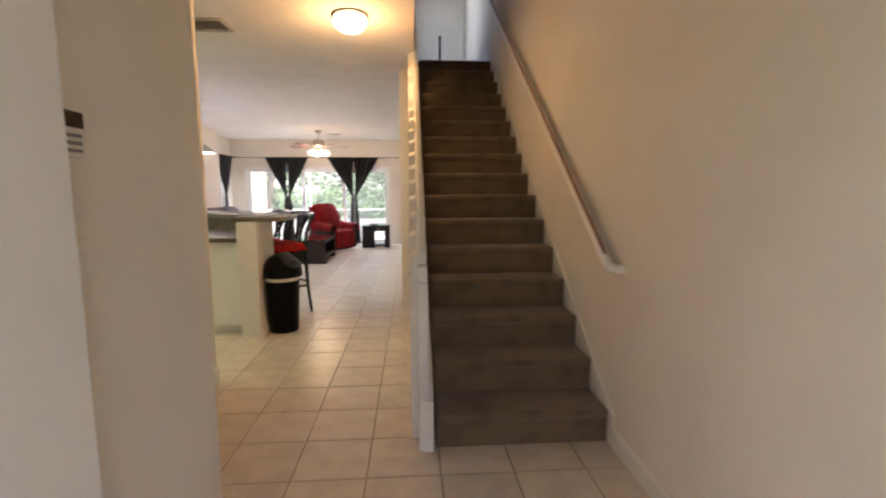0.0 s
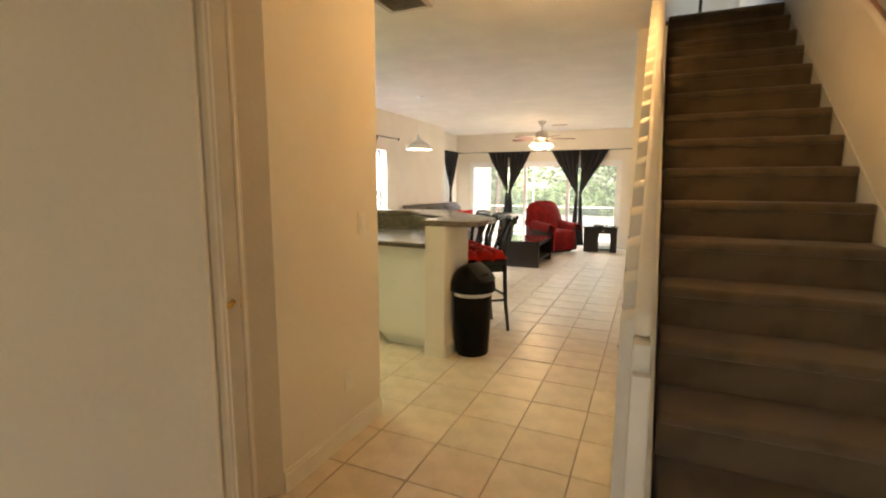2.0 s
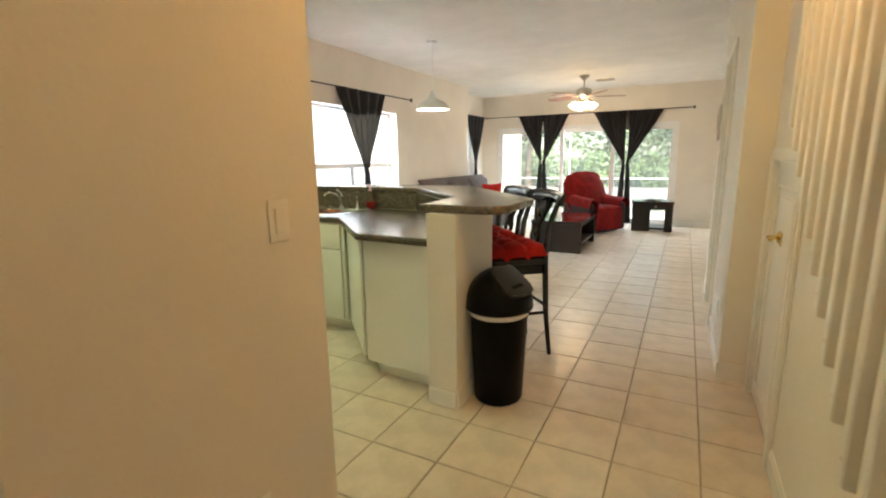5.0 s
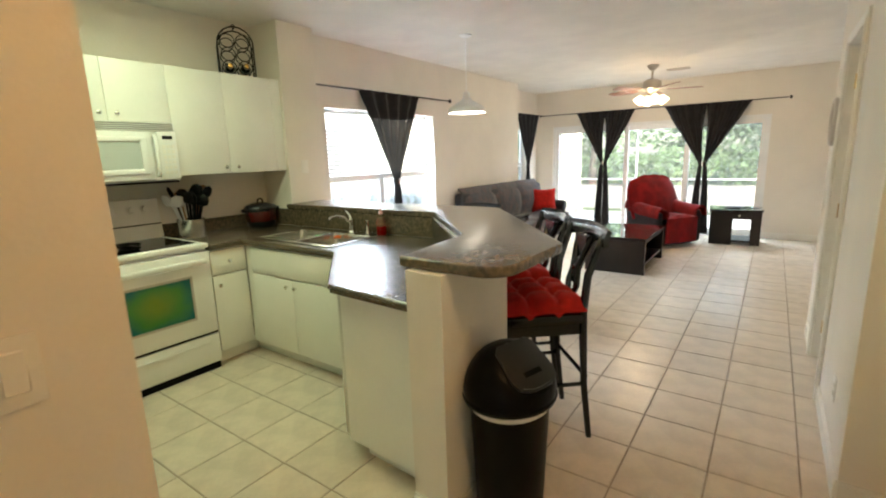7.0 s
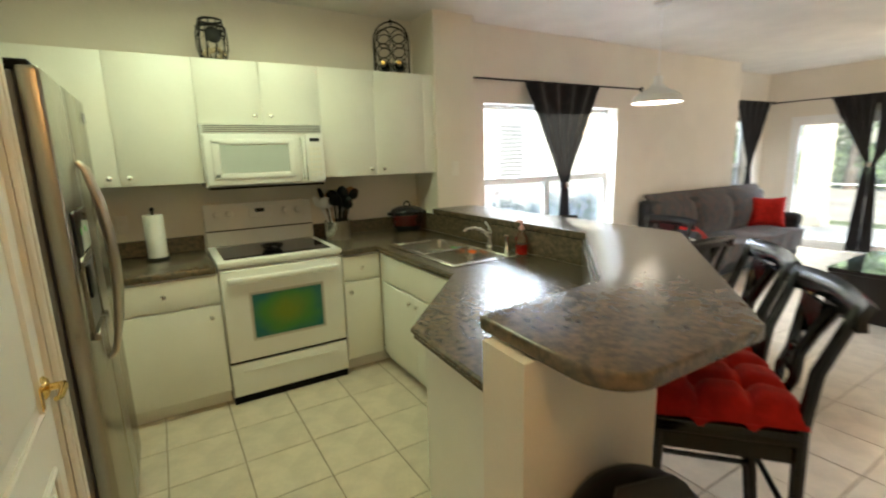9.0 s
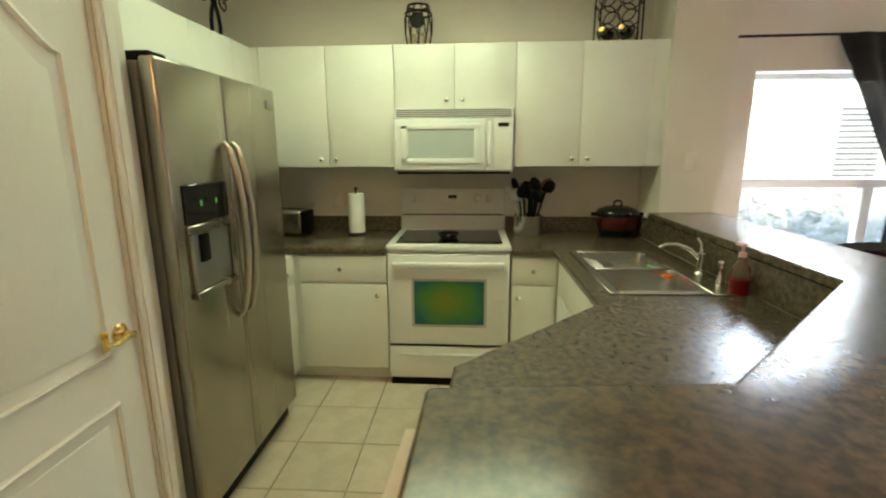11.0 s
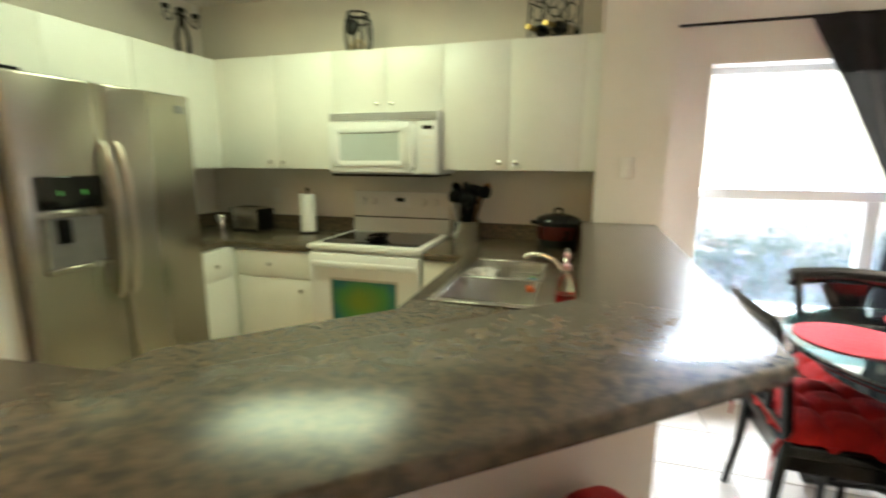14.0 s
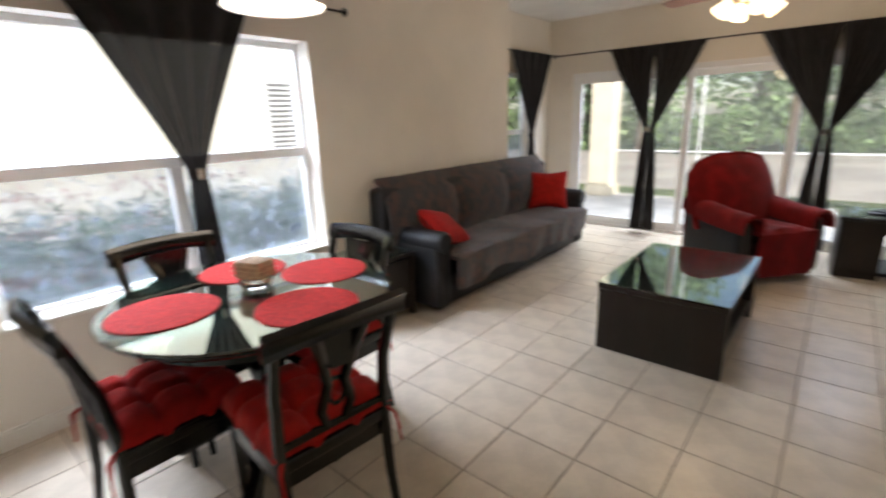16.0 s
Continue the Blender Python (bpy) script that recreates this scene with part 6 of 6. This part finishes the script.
# ---- outside ----
solid("ground", box(-160, 160, -120, 200, -0.35, -0.16), M_LAWN, "green lawn around the house", "ground")
solid("sand_ground", box(-40, 40, 17.0, 27.0, -0.17, -0.150), M_SAND, "pale open ground beyond the lawn", "ground")
solid("patio", box(-4.8, 1.6, 12.53, 15.3, -0.30, -0.03), M_CONC, "pale concrete patio outside the glass doors", "patio")
for k, x in enumerate((-4.1, 1.3)):
    po = thing("patio_column", pose(x, 15.05, -0.03), "square cream stucco patio column", "column", "patio columns")
    part("shaft", box(-0.20, 0.20, -0.20, 0.20, 0.0, 3.1, 0.01, 1), M_STUCCO, po)
    part("plinth", box(-0.24, 0.24, -0.24, 0.24, 0.0, 0.18, 0.01, 1), M_STUCCO, po)
fc = thing("patio_rail", pose(0, 15.05, -0.03), "white metal screen rail along the patio edge", "railing")
part("top_rail", box(-3.88, 1.08, -0.02, 0.02, 0.80, 0.825), M_FRAME, fc, smooth=False)
scr = part("screen_mesh", box(-3.88, 1.08, -0.002, 0.002, 0.0, 3.0), M_PATIO_MESH, fc, "fine grey screen mesh", False)
scr.visible_shadow = False
for x in (-2.52, 0.95):
    part("screen_post", box(x - 0.012, x + 0.012, -0.02, 0.02, 0.0, 3.0), M_FRAME, fc, smooth=False)


def leaf_cloud(seed, blobs, n, size, flat=1.0):
    """Many small leaves scattered over overlapping lobes."""
    rg2 = np.random.default_rng(seed)
    vs, fs = [], []
    for cx, cy, cz, rx, ry, rz in blobs:
        d = rg2.normal(size=(n, 3))
        d /= np.linalg.norm(d, axis=1)[:, None]
        r = rg2.uniform(0.55, 1.05, n)[:, None]
        c = d * r * np.array([rx, ry, rz]) + np.array([cx, cy, cz])
        a = rg2.normal(size=(n, 3))
        a /= np.linalg.norm(a, axis=1)[:, None]
        b = np.cross(a, rg2.normal(size=(n, 3)))
        b /= np.linalg.norm(b, axis=1)[:, None]
        s = size * rg2.uniform(0.6, 1.4, n)[:, None]
        base = len(vs)
        quad = np.stack([c - a * s, c - b * s * 0.5, c + a * s, c + b * s * 0.5], 1).reshape(-1, 3)
        vs += [tuple(v) for v in quad]
        fs += [tuple(base + 4 * i + j for j in range(4)) for i in range(n)]
    me = bpy.data.meshes.new("leaves")
    me.from_pydata(vs, [], fs)
    return me


def tree(x, y, h, seed, label):
    t = thing("tree", pose(x, y, -0.16), label, "tree", "trees beyond the patio")
    rg2 = random.Random(seed)
    bend = rg2.uniform(-0.3, 0.3)
    part("trunk", tube([(0, 0, 0), (bend * 0.4, 0, h * 0.25), (bend, 0.1, h * 0.5), (bend * 1.2, 0.1, h * 0.8)], [0.22, 0.17, 0.12, 0.04], 10), M_BARK, t)
    blobs = []
    for k in range(9):
        a, rr = rg2.uniform(0, 6.28), rg2.uniform(0.2, 0.34) * h
        z = rg2.uniform(0.42, 0.92) * h
        px, py = rr * math.cos(a), rr * math.sin(a)
        part("limb", tube([(bend, 0.1, z * 0.55), (px * 0.5 + bend, py * 0.5, z * 0.8), (px, py, z)], [0.06, 0.04, 0.015], 6), M_BARK, t)
        blobs.append((px, py, z, rg2.uniform(0.16, 0.26) * h, rg2.uniform(0.16, 0.26) * h, rg2.uniform(0.10, 0.18) * h))
    me = leaf_cloud(seed, blobs, 420, 0.13 * h / 6)
    me.materials.append(M_LEAF)
    cr = new("crown", me)
    cr.parent = t
    cr["kind"] = "stuff"


for k, x in enumerate((-15.5, -11.0, -7.2, -3.6, 0.6, 4.4, 8.6)):
    tree(x, 28.5 + 2.2 * math.sin(k * 2.1), 7.0 + 1.2 * math.sin(k * 1.3), 20 + k, "broad green leafy tree beyond the open ground")
shr = leaf_cloud(60, [(-18 + 1.3 * k, 26.6 + 0.6 * math.sin(k), 0.75 + 0.3 * math.sin(1.7 * k), 0.9, 0.7, 0.85) for k in range(26)] + [(-19 + 1.7 * k, 27.6 + 0.8 * math.sin(2.3 * k), 2.3 + 0.5 * math.sin(1.1 * k), 1.25, 0.8, 1.0) for k in range(21)] + [(-19 + 1.9 * k, 28.4 + 0.8 * math.sin(1.3 * k), 4.0 + 0.7 * math.sin(1.9 * k), 1.5, 0.9, 1.1) for k in range(19)], 330, 0.15)
shr.materials.append(M_LEAF)
tagged(new("far_shrubs", shr), "dense green shrubs under the trees", "shrubs", "", "stuff")
hdg = leaf_cloud(61, [(-5.6 + 0.12 * math.sin(3 * k), 4.6 + 0.42 * k, 0.34, 0.45, 0.36, 0.52) for k in range(19)], 1900, 0.026)
hdg.materials.append(M_LEAF2)
tagged(new("hedge", hdg), "clipped green hedge outside the dining window", "hedge", "", "stuff")
blm = leaf_cloud(62, [(-5.9, 4.8 + 0.8 * k, 0.92, 0.35, 0.35, 0.08) for k in range(6)], 40, 0.03)
blm.materials.append(M_BLOOM)
tagged(new("blossoms", blm), "coral red blossoms on top of the hedge", "flowers", "", "stuff")
nb = thing("neighbour_house", pose(-9.6, 9.0, -0.16), "sunlit white stucco house next door", "house")
part("wall", box(-4.0, 0.0, -9.0, 9.0, 0.0, 5.6), M_SIDING, nb, smooth=False)
part("roof", prism([(-4.4, -9.4), (0.5, -9.4), (0.5, 9.4), (-4.4, 9.4)], 5.6, 5.75), M_ROOF, nb, "dark shingle eave", False)
for y in (2.92,):
    wv = part("window", box(0.0, 0.05, y - 0.45, y + 0.45, 1.1, 2.56), M_FRAME, nb, smooth=False)
    for k in range(13):
        part("shutter_slat", box(0.051, 0.062, y - 0.39, y + 0.39, 1.18 + 0.1 * k, 1.13 + 0.1 * k), M_GREYPL, wv, smooth=False)

# ---- floor tiles ----
P, X0, Y0, GAP = 0.343, -0.018, 4.262, 0.006
tile_bm = box(-P / 2 + GAP / 2, P / 2 - GAP / 2, -P / 2 + GAP / 2, P / 2 - GAP / 2, -0.008, 0.0, 0.0025, 1)
tile_mesh = to_mesh("tile", tile_bm, M_TILE, False)
near_tiles, rest = 0, []
rt = random.Random(9)
for i in range(-12, 6):
    for j in range(-13, 25):
        x, y = X0 + P * (i + 0.5), Y0 + P * (j + 0.5)
        if not (-4.0 < x < 1.66 and 0.12 < y < 12.36):
            continue
        if near_tiles < 300 and 3.0 < y < 9.6 and -3.2 < x < 0.6 and not (x < -1.1 and y < 3.7):
            tl = new("tile", tile_mesh)
            tl.parent, tl.location = FLOOR, (x, y, rt.uniform(-0.0006, 0.0006))
            near_tiles += 1
        else:
            rest.append((x, y))
vs, fs = [], []
for x, y in rest:
    b, h = len(vs), P / 2 - GAP / 2
    c = 0.0025
    vs += [(x - h, y - h, -0.003), (x + h, y - h, -0.003), (x + h, y + h, -0.003), (x - h, y + h, -0.003), (x - h + c, y - h + c, 0), (x + h - c, y - h + c, 0), (x + h - c, y + h - c, 0), (x - h + c, y + h - c, 0)]
    fs += [(b + 4, b + 5, b + 6, b + 7)] + [(b + k, b + (k + 1) % 4, b + 4 + (k + 1) % 4, b + 4 + k) for k in range(4)]
me = bpy.data.meshes.new("tiles")
me.from_pydata(vs, [], fs)
me.materials.append(M_TILES)
ft = new("far_tiles", me)
ft.parent = FLOOR
ft["kind"] = "stuff"
